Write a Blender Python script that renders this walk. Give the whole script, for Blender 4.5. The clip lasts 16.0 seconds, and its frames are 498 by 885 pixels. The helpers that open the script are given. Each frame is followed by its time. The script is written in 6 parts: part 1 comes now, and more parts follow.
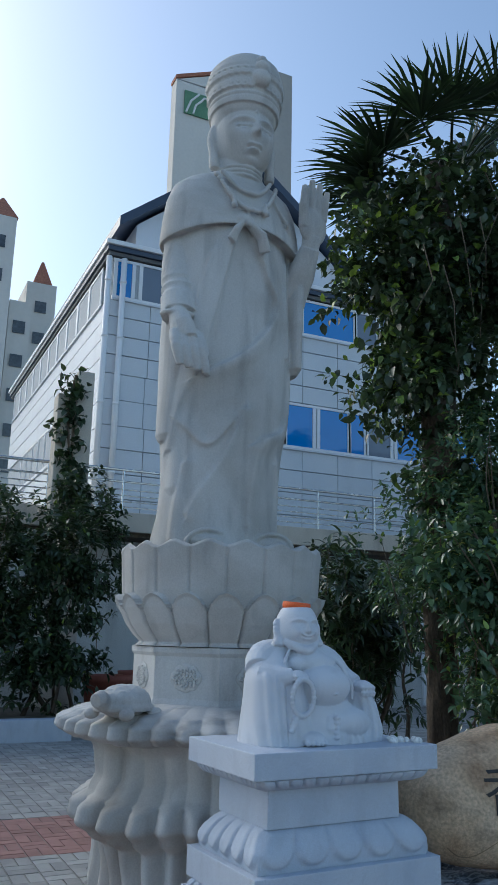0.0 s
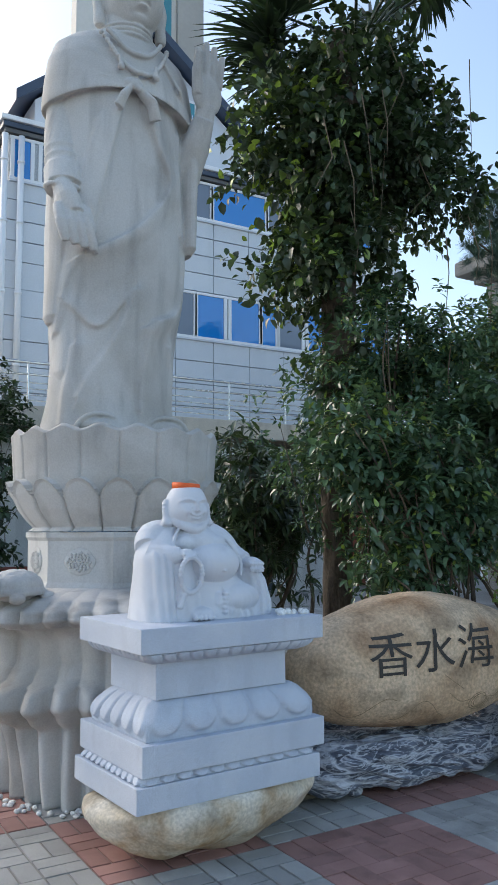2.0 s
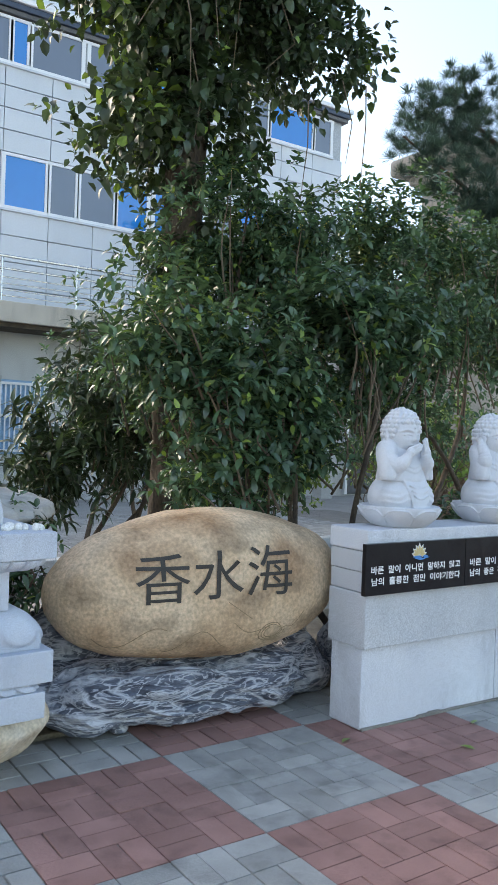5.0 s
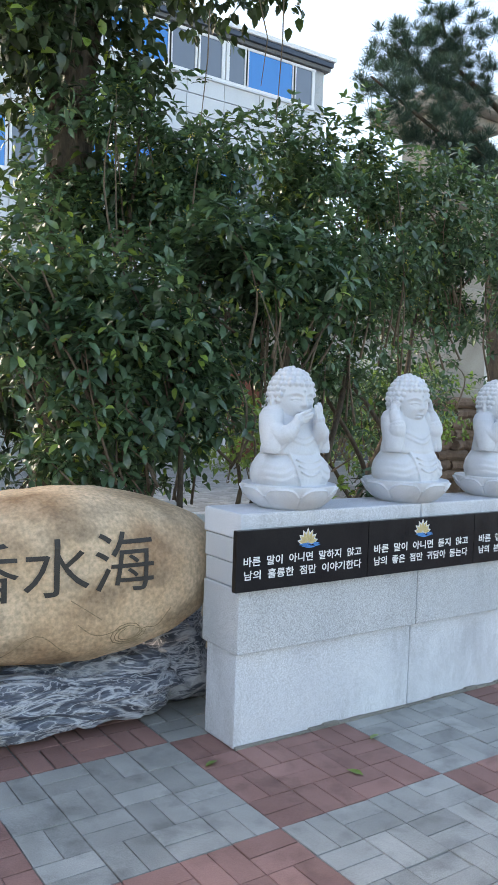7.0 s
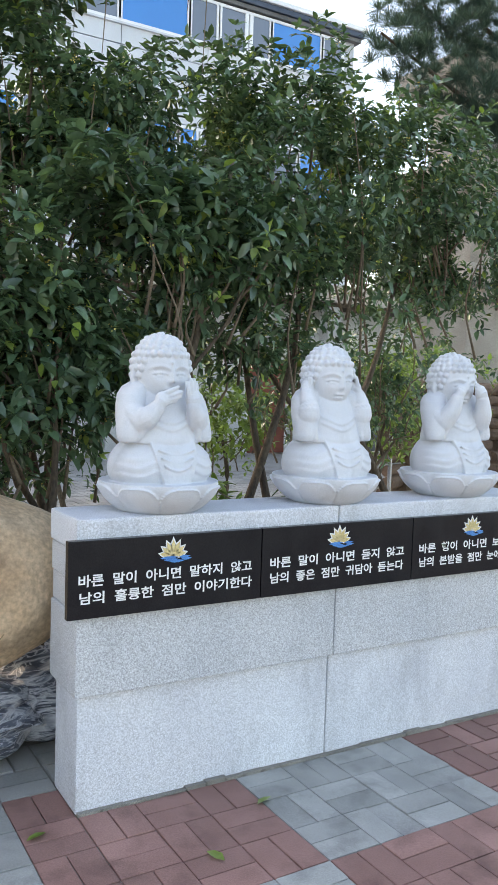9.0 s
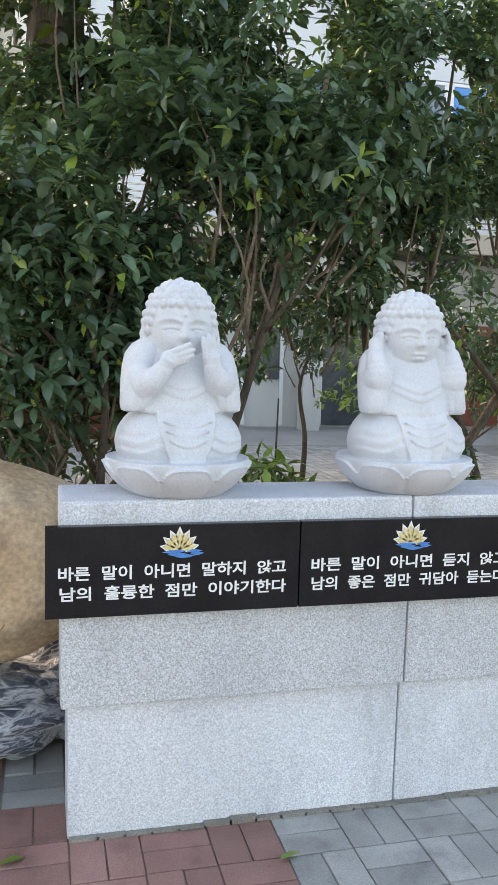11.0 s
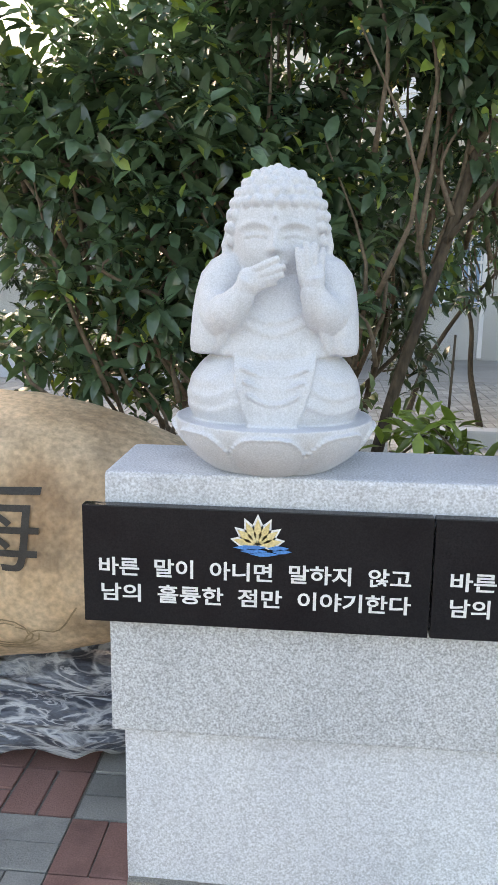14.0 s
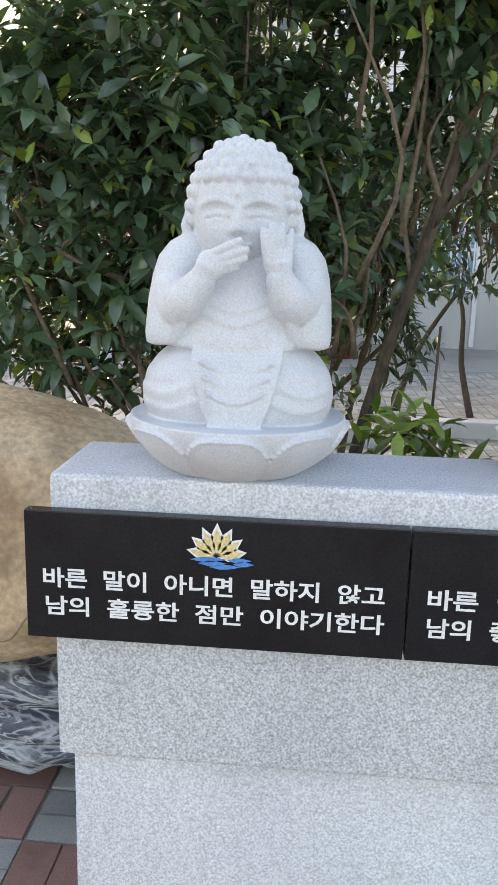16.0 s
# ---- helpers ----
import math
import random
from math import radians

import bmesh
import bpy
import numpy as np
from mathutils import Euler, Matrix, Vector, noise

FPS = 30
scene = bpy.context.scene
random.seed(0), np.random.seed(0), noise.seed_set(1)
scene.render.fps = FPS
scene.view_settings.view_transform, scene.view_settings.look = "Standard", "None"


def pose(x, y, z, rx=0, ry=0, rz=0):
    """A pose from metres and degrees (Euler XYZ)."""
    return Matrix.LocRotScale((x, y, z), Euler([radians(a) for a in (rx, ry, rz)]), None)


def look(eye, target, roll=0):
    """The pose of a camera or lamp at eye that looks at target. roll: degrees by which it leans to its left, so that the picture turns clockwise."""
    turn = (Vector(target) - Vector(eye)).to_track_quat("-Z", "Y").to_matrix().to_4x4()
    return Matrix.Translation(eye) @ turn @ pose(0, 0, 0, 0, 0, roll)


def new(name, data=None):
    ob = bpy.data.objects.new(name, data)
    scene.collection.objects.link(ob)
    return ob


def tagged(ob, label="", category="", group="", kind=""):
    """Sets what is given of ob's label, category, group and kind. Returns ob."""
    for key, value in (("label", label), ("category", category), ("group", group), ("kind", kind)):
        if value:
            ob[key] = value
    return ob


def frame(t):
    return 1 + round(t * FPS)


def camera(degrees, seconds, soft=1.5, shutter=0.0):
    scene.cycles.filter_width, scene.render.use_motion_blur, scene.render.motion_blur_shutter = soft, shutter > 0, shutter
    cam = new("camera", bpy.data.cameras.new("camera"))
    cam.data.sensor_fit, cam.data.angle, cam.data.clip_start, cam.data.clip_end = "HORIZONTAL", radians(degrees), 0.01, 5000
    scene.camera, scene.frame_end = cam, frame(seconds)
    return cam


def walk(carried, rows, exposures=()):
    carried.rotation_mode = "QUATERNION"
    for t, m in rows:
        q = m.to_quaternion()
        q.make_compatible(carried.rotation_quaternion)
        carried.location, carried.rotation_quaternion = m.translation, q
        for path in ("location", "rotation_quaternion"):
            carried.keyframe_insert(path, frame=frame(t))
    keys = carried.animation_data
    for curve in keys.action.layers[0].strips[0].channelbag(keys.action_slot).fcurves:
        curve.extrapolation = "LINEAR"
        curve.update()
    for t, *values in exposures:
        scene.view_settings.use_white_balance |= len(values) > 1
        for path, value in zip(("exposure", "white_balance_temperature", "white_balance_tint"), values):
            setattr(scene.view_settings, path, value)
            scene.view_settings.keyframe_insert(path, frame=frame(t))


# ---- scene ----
cam = camera(34.3, 16.0)
METRES, EYE, TILT, LEAN, TURN = 5.26, 1.5, 0.0, 0.0, -25.1
ROWS = [
    (0.0, 0.0, 0.0, 0.0, -0.3, 13.5, -1.25),
    (0.5, 0.0055, 0.0013, -0.0009, -0.46, 12.98, -1.04),
    (1.0, 0.0106, 0.0017, -0.002, -1.67, 11.84, -0.56),
    (1.5, 0.0163, 0.0039, -0.0058, -3.03, 8.97, -0.14),
    (2.0, 0.0271, 0.0148, -0.0106, -5.99, 6.09, 0.31),
    (2.5, 0.0462, 0.0378, -0.0102, -7.99, 4.04, -0.59),
    (3.0, 0.0806, 0.0521, -0.0119, -8.78, 3.31, -1.25),
    (5.5, 0.2464, 0.1532, -0.0103, -9.8, -1.33, -2.0),
    (6.0, 0.2785, 0.1862, -0.0069, -11.31, -2.03, -1.62),
    (6.5, 0.3161, 0.208, -0.0061, -10.71, -2.53, -1.78),
    (7.0, 0.3515, 0.2346, -0.0075, -9.14, -2.93, -1.93),
    (7.5, 0.3825, 0.2743, -0.005, -9.34, -3.02, -1.96),
    (8.0, 0.4198, 0.3029, -0.0068, -9.16, -3.11, -1.79),
    (10.5, 0.5978, 0.4419, -0.0183, 6.63, -5.66, -2.13),
    (11.0, 0.6174, 0.4656, -0.0162, 10.92, -6.37, -1.65),
    (11.5, 0.6449, 0.4767, -0.0175, 14.64, -6.99, -1.28),
    (12.0, 0.6582, 0.488, -0.0194, 17.68, -7.84, -0.86),
    (12.5, 0.6582, 0.5182, -0.0206, 19.47, -8.41, -0.74),
    (13.0, 0.654, 0.5565, -0.0197, 20.31, -9.49, -0.94),
    (13.5, 0.6532, 0.5863, -0.0203, 25.62, -10.89, -0.53),
    (14.0, 0.6509, 0.6109, -0.0189, 30.4, -11.73, -0.85),
    (14.5, 0.6396, 0.6257, -0.0186, 30.31, -12.12, -1.36),
    (15.0, 0.6345, 0.635, -0.0202, 27.53, -12.12, -1.82),
    (15.5, 0.6393, 0.6392, -0.0206, 27.97, -12.39, -1.76),
    (16.0, 0.6458, 0.6421, -0.0191, 29.99, -12.75, -1.57),
]
walk(cam, [(t, pose(0, 0, EYE, TILT, LEAN, TURN) @ pose(METRES * x, METRES * y, METRES * z, 90 + pitch, roll, yaw)) for t, x, y, z, yaw, pitch, roll in ROWS],
     [(0.0, 0.22, 6000, 3), (1.0, 0.36, 6250, 4), (1.5, 0.6, 6500, 6), (2.0, 0.92, 6850, 8), (2.5, 1.2, 7150, 10), (3.0, 1.35, 7250, 10), (5.5, 1.58, 7600, 9), (8.0, 1.78, 8000, 11), (10.5, 1.9, 8900, 13), (16.0, 1.88, 9150, 14)])

# ---- light ----
world = bpy.data.worlds.new("sky")
scene.world = world
world.use_nodes = True
wn = world.node_tree
wn.nodes.clear()
sky = wn.nodes.new("ShaderNodeTexSky")
sky.sky_type = "NISHITA"
sky.sun_disc = False
SUN_EL, SUN_AZ = 36.0, -28.0          # azimuth from +y towards +x
sky.sun_elevation, sky.sun_rotation = radians(SUN_EL), radians(SUN_AZ)
sky.air_density, sky.dust_density, sky.ozone_density = 1.0, 1.6, 1.0
bg = wn.nodes.new("ShaderNodeBackground")
bg.inputs["Strength"].default_value = 0.17
wo = wn.nodes.new("ShaderNodeOutputWorld")
wn.links.new(sky.outputs[0], bg.inputs["Color"])
wn.links.new(bg.outputs[0], wo.inputs["Surface"])
sun = new("sun", bpy.data.lights.new("sun", "SUN"))
sun.data.energy, sun.data.angle, sun.data.color = 0.4, radians(30), (1.0, 0.96, 0.9)
sa, se = radians(SUN_AZ), radians(SUN_EL)
sun.matrix_world = look((0, 0, 30), (-10 * math.sin(sa) * math.cos(se), -10 * math.cos(sa) * math.cos(se), 30 - 10 * math.sin(se)))


# ---- materials ----
def mat(name, cols, scale=4.0, fine=120.0, rough=0.7, bump=0.1, bump_scale=None, metal=0.0, speck=0.25, island=0.0, objrand=0.0,
        spec=0.5, stretch=(1, 1, 1), trans=0.0, streak=None, distort=0.3):
    """Two or more colours mixed by broad noise, darkened and lightened by fine grain, with relief of the same grain."""
    m = bpy.data.materials.new(name)
    m.use_nodes = True
    nt = m.node_tree
    b = nt.nodes["Principled BSDF"]
    b.inputs["Metallic"].default_value = metal
    b.inputs["Specular IOR Level"].default_value = spec
    if trans:
        b.inputs["Subsurface Weight"].default_value = trans
        b.inputs["Subsurface Radius"].default_value = (0.02, 0.02, 0.01)
        b.inputs["Subsurface Scale"].default_value = 0.3
    geo = nt.nodes.new("ShaderNodeNewGeometry")
    mp = nt.nodes.new("ShaderNodeMapping")
    mp.inputs["Scale"].default_value = stretch
    nt.links.new(geo.outputs["Position"], mp.inputs["Vector"])
    n1 = nt.nodes.new("ShaderNodeTexNoise")
    n1.inputs["Scale"].default_value, n1.inputs["Detail"].default_value, n1.inputs["Distortion"].default_value = scale, 5, distort
    n2 = nt.nodes.new("ShaderNodeTexNoise")
    n2.inputs["Scale"].default_value, n2.inputs["Detail"].default_value = fine, 3
    for n in (n1, n2):
        nt.links.new(mp.outputs[0], n.inputs["Vector"])
    ramp = nt.nodes.new("ShaderNodeValToRGB")
    el = ramp.color_ramp.elements
    while len(el) < len(cols):
        el.new(0.5)
    for i, c in enumerate(cols):
        el[i].position = 0.3 + 0.4 * i / max(1, len(cols) - 1)
        el[i].color = (*c, 1)
    nt.links.new(n1.outputs["Fac"], ramp.inputs["Fac"])
    mr = nt.nodes.new("ShaderNodeMapRange")
    mr.inputs["From Min"].default_value, mr.inputs["From Max"].default_value = 0.3, 0.7
    mr.inputs["To Min"].default_value, mr.inputs["To Max"].default_value = 1 - speck, 1 + speck
    nt.links.new(n2.outputs["Fac"], mr.inputs["Value"])
    val = mr.outputs[0]

    def times(a, out, lo, hi):
        r = nt.nodes.new("ShaderNodeMapRange")
        r.inputs["To Min"].default_value, r.inputs["To Max"].default_value = lo, hi
        nt.links.new(out, r.inputs["Value"])
        k = nt.nodes.new("ShaderNodeMath")
        k.operation = "MULTIPLY"
        nt.links.new(a, k.inputs[0]), nt.links.new(r.outputs[0], k.inputs[1])
        return k.outputs[0]
    if island:
        val = times(val, geo.outputs["Random Per Island"], 1 - island, 1 + island)
    if objrand:
        oi = nt.nodes.new("ShaderNodeObjectInfo")
        val = times(val, oi.outputs["Random"], 1 - objrand, 1 + objrand)
    if streak:
        n3 = nt.nodes.new("ShaderNodeTexNoise")
        n3.inputs["Scale"].default_value, n3.inputs["Detail"].default_value = streak[0], 6
        mp3 = nt.nodes.new("ShaderNodeMapping")
        mp3.inputs["Scale"].default_value = streak[1]
        nt.links.new(geo.outputs["Position"], mp3.inputs["Vector"])
        nt.links.new(mp3.outputs[0], n3.inputs["Vector"])
        r3 = nt.nodes.new("ShaderNodeMapRange")
        r3.inputs["From Min"].default_value, r3.inputs["From Max"].default_value = 0.52, 0.72
        r3.inputs["To Min"].default_value, r3.inputs["To Max"].default_value = 1.0, streak[2]
        nt.links.new(n3.outputs["Fac"], r3.inputs["Value"])
        k = nt.nodes.new("ShaderNodeMath")
        k.operation = "MULTIPLY"
        nt.links.new(val, k.inputs[0]), nt.links.new(r3.outputs[0], k.inputs[1])
        val = k.outputs[0]
    mul = nt.nodes.new("ShaderNodeVectorMath")
    mul.operation = "SCALE"
    nt.links.new(ramp.outputs["Color"], mul.inputs[0])
    nt.links.new(val, mul.inputs["Scale"])
    nt.links.new(mul.outputs[0], b.inputs["Base Color"])
    rr = nt.nodes.new("ShaderNodeMapRange")
    rr.inputs["To Min"].default_value, rr.inputs["To Max"].default_value = max(0.02, rough - 0.12), min(1, rough + 0.12)
    nt.links.new(n1.outputs["Fac"], rr.inputs["Value"])
    nt.links.new(rr.outputs[0], b.inputs["Roughness"])
    if bump:
        bp = nt.nodes.new("ShaderNodeBump")
        bp.inputs["Strength"].default_value, bp.inputs["Distance"].default_value = bump, 0.01
        src = n2
        if bump_scale:
            src = nt.nodes.new("ShaderNodeTexNoise")
            src.inputs["Scale"].default_value, src.inputs["Detail"].default_value = bump_scale, 6
            nt.links.new(mp.outputs[0], src.inputs["Vector"])
        nt.links.new(src.outputs["Fac"], bp.inputs["Height"])
        nt.links.new(bp.outputs[0], b.inputs["Normal"])
    return m


M_GRANITE = mat("granite_light", [(0.56, 0.58, 0.63), (0.66, 0.68, 0.72)], 3, 230, 0.75, 0.12, speck=0.30, streak=(3.0, (3, 3, 0.7), 0.84))
M_GRANITE_UP = mat("granite_sawn", [(0.46, 0.48, 0.51), (0.54, 0.55, 0.57)], 3, 230, 0.75, 0.12, speck=0.42, streak=(3.0, (3, 3, 0.6), 0.9))
M_WHITE = mat("white_stone_carved", [(0.57, 0.59, 0.63), (0.65, 0.66, 0.69)], 5, 300, 0.75, 0.10, speck=0.13, streak=(6, (2, 2, 1), 0.86))
M_PED = mat("pedestal_granite", [(0.44, 0.49, 0.57), (0.53, 0.57, 0.63)], 4, 240, 0.75, 0.1, speck=0.22, streak=(4.0, (3, 3, 0.8), 0.88))
M_STATUE = mat("weathered_statue_stone", [(0.36, 0.335, 0.30), (0.52, 0.505, 0.48), (0.58, 0.565, 0.54)], 1.3, 110, 0.85, 0.10, speck=0.07, streak=(2.2, (3, 3, 0.5), 0.70))
M_BOULDER = mat("tan_boulder", [(0.28, 0.15, 0.07), (0.57, 0.40, 0.25), (0.68, 0.52, 0.36)], 2.6, 60, 0.75, 0.75, bump_scale=38, speck=0.24, streak=(4.0, (1, 1, 1.6), 0.5))
M_ROCKBASE = mat("cream_rock", [(0.34, 0.20, 0.08), (0.58, 0.50, 0.38), (0.68, 0.63, 0.54)], 4.5, 70, 0.75, 0.6, bump_scale=26, speck=0.2, streak=(6, (1, 1, 1), 0.6))
M_TEXT = mat("dark_engraved_paint", [(0.03, 0.025, 0.02), (0.05, 0.045, 0.04)], 20, 200, 0.7, 0.05)
M_PLAQUE = mat("polished_black_stone", [(0.010, 0.010, 0.012), (0.016, 0.016, 0.018)], 8, 300, 0.22, 0.0, speck=0.3, spec=0.25)
M_LETTER = mat("white_lettering", [(0.74, 0.74, 0.74), (0.82, 0.82, 0.82)], 30, 200, 0.6, 0.05, speck=0.08)
M_GOLD = mat("gold_paint", [(0.62, 0.48, 0.20), (0.75, 0.62, 0.35)], 30, 200, 0.5, 0.05)
M_BLUE = mat("blue_paint", [(0.03, 0.18, 0.50), (0.05, 0.26, 0.62)], 30, 200, 0.5, 0.05)
M_ORANGE = mat("orange_paint", [(0.75, 0.11, 0.02), (0.82, 0.15, 0.03)], 20, 200, 0.6, 0.05)
M_PAV_R = mat("red_paver", [(0.27, 0.140, 0.118), (0.36, 0.198, 0.170)], 5, 220, 0.85, 0.25, speck=0.16, objrand=0.16, streak=(7, (1, 1, 1), 0.66))
M_PAV_G = mat("grey_green_paver", [(0.28, 0.28, 0.265), (0.39, 0.385, 0.365)], 5, 220, 0.85, 0.25, speck=0.16, objrand=0.18, streak=(7, (1, 1, 1), 0.64))
M_PAV_FAR = mat("field_grey_paver", [(0.28, 0.28, 0.265), (0.39, 0.385, 0.365)], 5, 220, 0.85, 0.25, speck=0.16, island=0.18, streak=(2.5, (1, 1, 1), 0.78))
M_PAV_FAR_R = mat("field_red_paver", [(0.27, 0.140, 0.118), (0.36, 0.198, 0.170)], 5, 220, 0.85, 0.25, speck=0.16, island=0.16, streak=(2.5, (1, 1, 1), 0.8))
M_JOINT = mat("joint_sand", [(0.19, 0.18, 0.16), (0.28, 0.265, 0.235)], 6, 300, 0.95, 0.4, speck=0.35)
M_YARD = mat("yard_concrete", [(0.30, 0.29, 0.27), (0.40, 0.38, 0.35)], 1.5, 120, 0.9, 0.3, speck=0.2)
M_WALLPANEL = mat("white_metal_panel", [(0.60, 0.63, 0.67), (0.67, 0.69, 0.72)], 0.5, 30, 0.45, 0.0, speck=0.03, objrand=0.03, streak=(0.8, (2, 2, 0.3), 0.92))
M_SEAM = mat("panel_seam", [(0.40, 0.43, 0.46), (0.46, 0.48, 0.50)], 3, 60, 0.7, 0.05)
M_FRAME = mat("white_window_frame", [(0.78, 0.79, 0.80), (0.84, 0.84, 0.85)], 2, 60, 0.4, 0.0, speck=0.03)
M_FASCIA = mat("dark_blue_fascia", [(0.03, 0.045, 0.075), (0.05, 0.07, 0.11)], 1, 40, 0.35, 0.05, speck=0.05)
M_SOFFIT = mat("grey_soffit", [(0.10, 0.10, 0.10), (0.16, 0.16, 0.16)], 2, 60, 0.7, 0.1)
M_BEIGE = mat("beige_render", [(0.52, 0.46, 0.38), (0.60, 0.54, 0.46)], 1.5, 80, 0.85, 0.15, streak=(1.5, (3, 3, 0.5), 0.75))
M_STEEL = mat("stainless_rail", [(0.45, 0.47, 0.50), (0.60, 0.62, 0.64)], 4, 60, 0.25, 0.0, metal=0.9, speck=0.05)
M_TOWER = mat("apartment_paint", [(0.62, 0.59, 0.54), (0.70, 0.67, 0.62)], 0.08, 3, 0.8, 0.0, speck=0.03, streak=(0.15, (3, 3, 0.4), 0.9))
# the tower wall's hue at about 0.6 of its value
M_TOWER2 = mat("apartment_darker_grey", [(0.36, 0.34, 0.31), (0.44, 0.42, 0.39)], 0.08, 3, 0.8, 0.0, speck=0.03)
M_ROOFTILE = mat("red_roof", [(0.34, 0.13, 0.08), (0.42, 0.18, 0.11)], 0.5, 6, 0.8, 0.1)
M_DARKWIN = mat("dark_window", [(0.05, 0.06, 0.07), (0.09, 0.10, 0.11)], 0.5, 5, 0.2, 0.0)
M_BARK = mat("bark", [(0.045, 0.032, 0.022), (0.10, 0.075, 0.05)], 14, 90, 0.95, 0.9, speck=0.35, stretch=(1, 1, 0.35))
M_TWIG = mat("twig", [(0.10, 0.07, 0.045), (0.17, 0.13, 0.09)], 14, 90, 0.9, 0.4, speck=0.3)
M_TERRA = mat("terracotta_pot", [(0.20, 0.055, 0.035), (0.28, 0.085, 0.055)], 4, 90, 0.7, 0.1)
M_SLATEWALL = mat("pale_block_wall", [(0.50, 0.50, 0.48), (0.60, 0.60, 0.58)], 1.2, 60, 0.85, 0.1, streak=(1.2, (3, 3, 0.5), 0.8))
M_LOG = mat("stacked_log", [(0.10, 0.06, 0.04), (0.20, 0.13, 0.09)], 8, 60, 0.9, 0.5, island=0.35)
M_SOIL = mat("garden_soil", [(0.10, 0.085, 0.06), (0.20, 0.17, 0.13)], 6, 120, 0.95, 0.8, bump_scale=30, speck=0.3)
M_PEBBLE = mat("white_pebble", [(0.62, 0.61, 0.58), (0.74, 0.73, 0.70)], 20, 160, 0.7, 0.1, island=0.15)


def leaf_mat(name, a, b, rough=0.32, spec=0.5):
    """A glossy blade that lets some light through."""
    m = mat(name, [a, b], 6, 60, rough, 0.0, speck=0.12, island=0.45, spec=spec)
    nt = m.node_tree
    p = nt.nodes["Principled BSDF"]
    out = nt.nodes["Material Output"]
    tr = nt.nodes.new("ShaderNodeBsdfTranslucent")
    mx = nt.nodes.new("ShaderNodeMixShader")
    mx.inputs["Fac"].default_value = 0.2
    gain = nt.nodes.new("ShaderNodeVectorMath")
    gain.operation = "MULTIPLY"
    gain.inputs[1].default_value = (1.6, 1.7, 0.9)
    nt.links.new(p.inputs["Base Color"].links[0].from_socket, gain.inputs[0])
    nt.links.new(gain.outputs[0], tr.inputs["Color"])
    nt.links.new(p.outputs[0], mx.inputs[1])
    nt.links.new(tr.outputs[0], mx.inputs[2])
    nt.links.new(mx.outputs[0], out.inputs["Surface"])
    return m


M_LEAF = leaf_mat("osmanthus_leaf", (0.050, 0.096, 0.058), (0.102, 0.168, 0.092), 0.22, 0.7)
M_LEAF_Y = leaf_mat("young_leaf", (0.13, 0.20, 0.04), (0.21, 0.29, 0.06))
M_IVY = leaf_mat("ivy_leaf", (0.026, 0.046, 0.024), (0.055, 0.085, 0.038), 0.32)
M_PALM = leaf_mat("palm_leaf", (0.02, 0.035, 0.018), (0.035, 0.06, 0.03), 0.4)
M_PINE = leaf_mat("pine_needles", (0.035, 0.07, 0.058), (0.06, 0.105, 0.085), 0.55)
M_FLOWER = leaf_mat("small_yellow_flowers", (0.45, 0.36, 0.08), (0.55, 0.46, 0.14), 0.6)


def glass_mat(name, col, rough=0.04):
    m = mat(name, [col, tuple(1.15 * c for c in col)], 0.4, 3, 0.1, 0.0, speck=0.02)
    b = m.node_tree.nodes["Principled BSDF"]
    for ln in list(b.inputs["Roughness"].links):
        m.node_tree.links.remove(ln)
    b.inputs["Roughness"].default_value = rough
    b.inputs["Coat Weight"].default_value = 0.6
    b.inputs["Coat Roughness"].default_value = 0.02
    return m


# blue tint, its base colour brightened to include the reflected sky
M_GLASS_BLUE = glass_mat("blue_tint_sky_glass", (0.008, 0.20, 0.56))
M_GLASS_GREY = glass_mat("grey_window_screen", (0.13, 0.16, 0.21), 0.3)
M_TEAL = glass_mat("teal_glass", (0.03, 0.20, 0.24), 0.2)


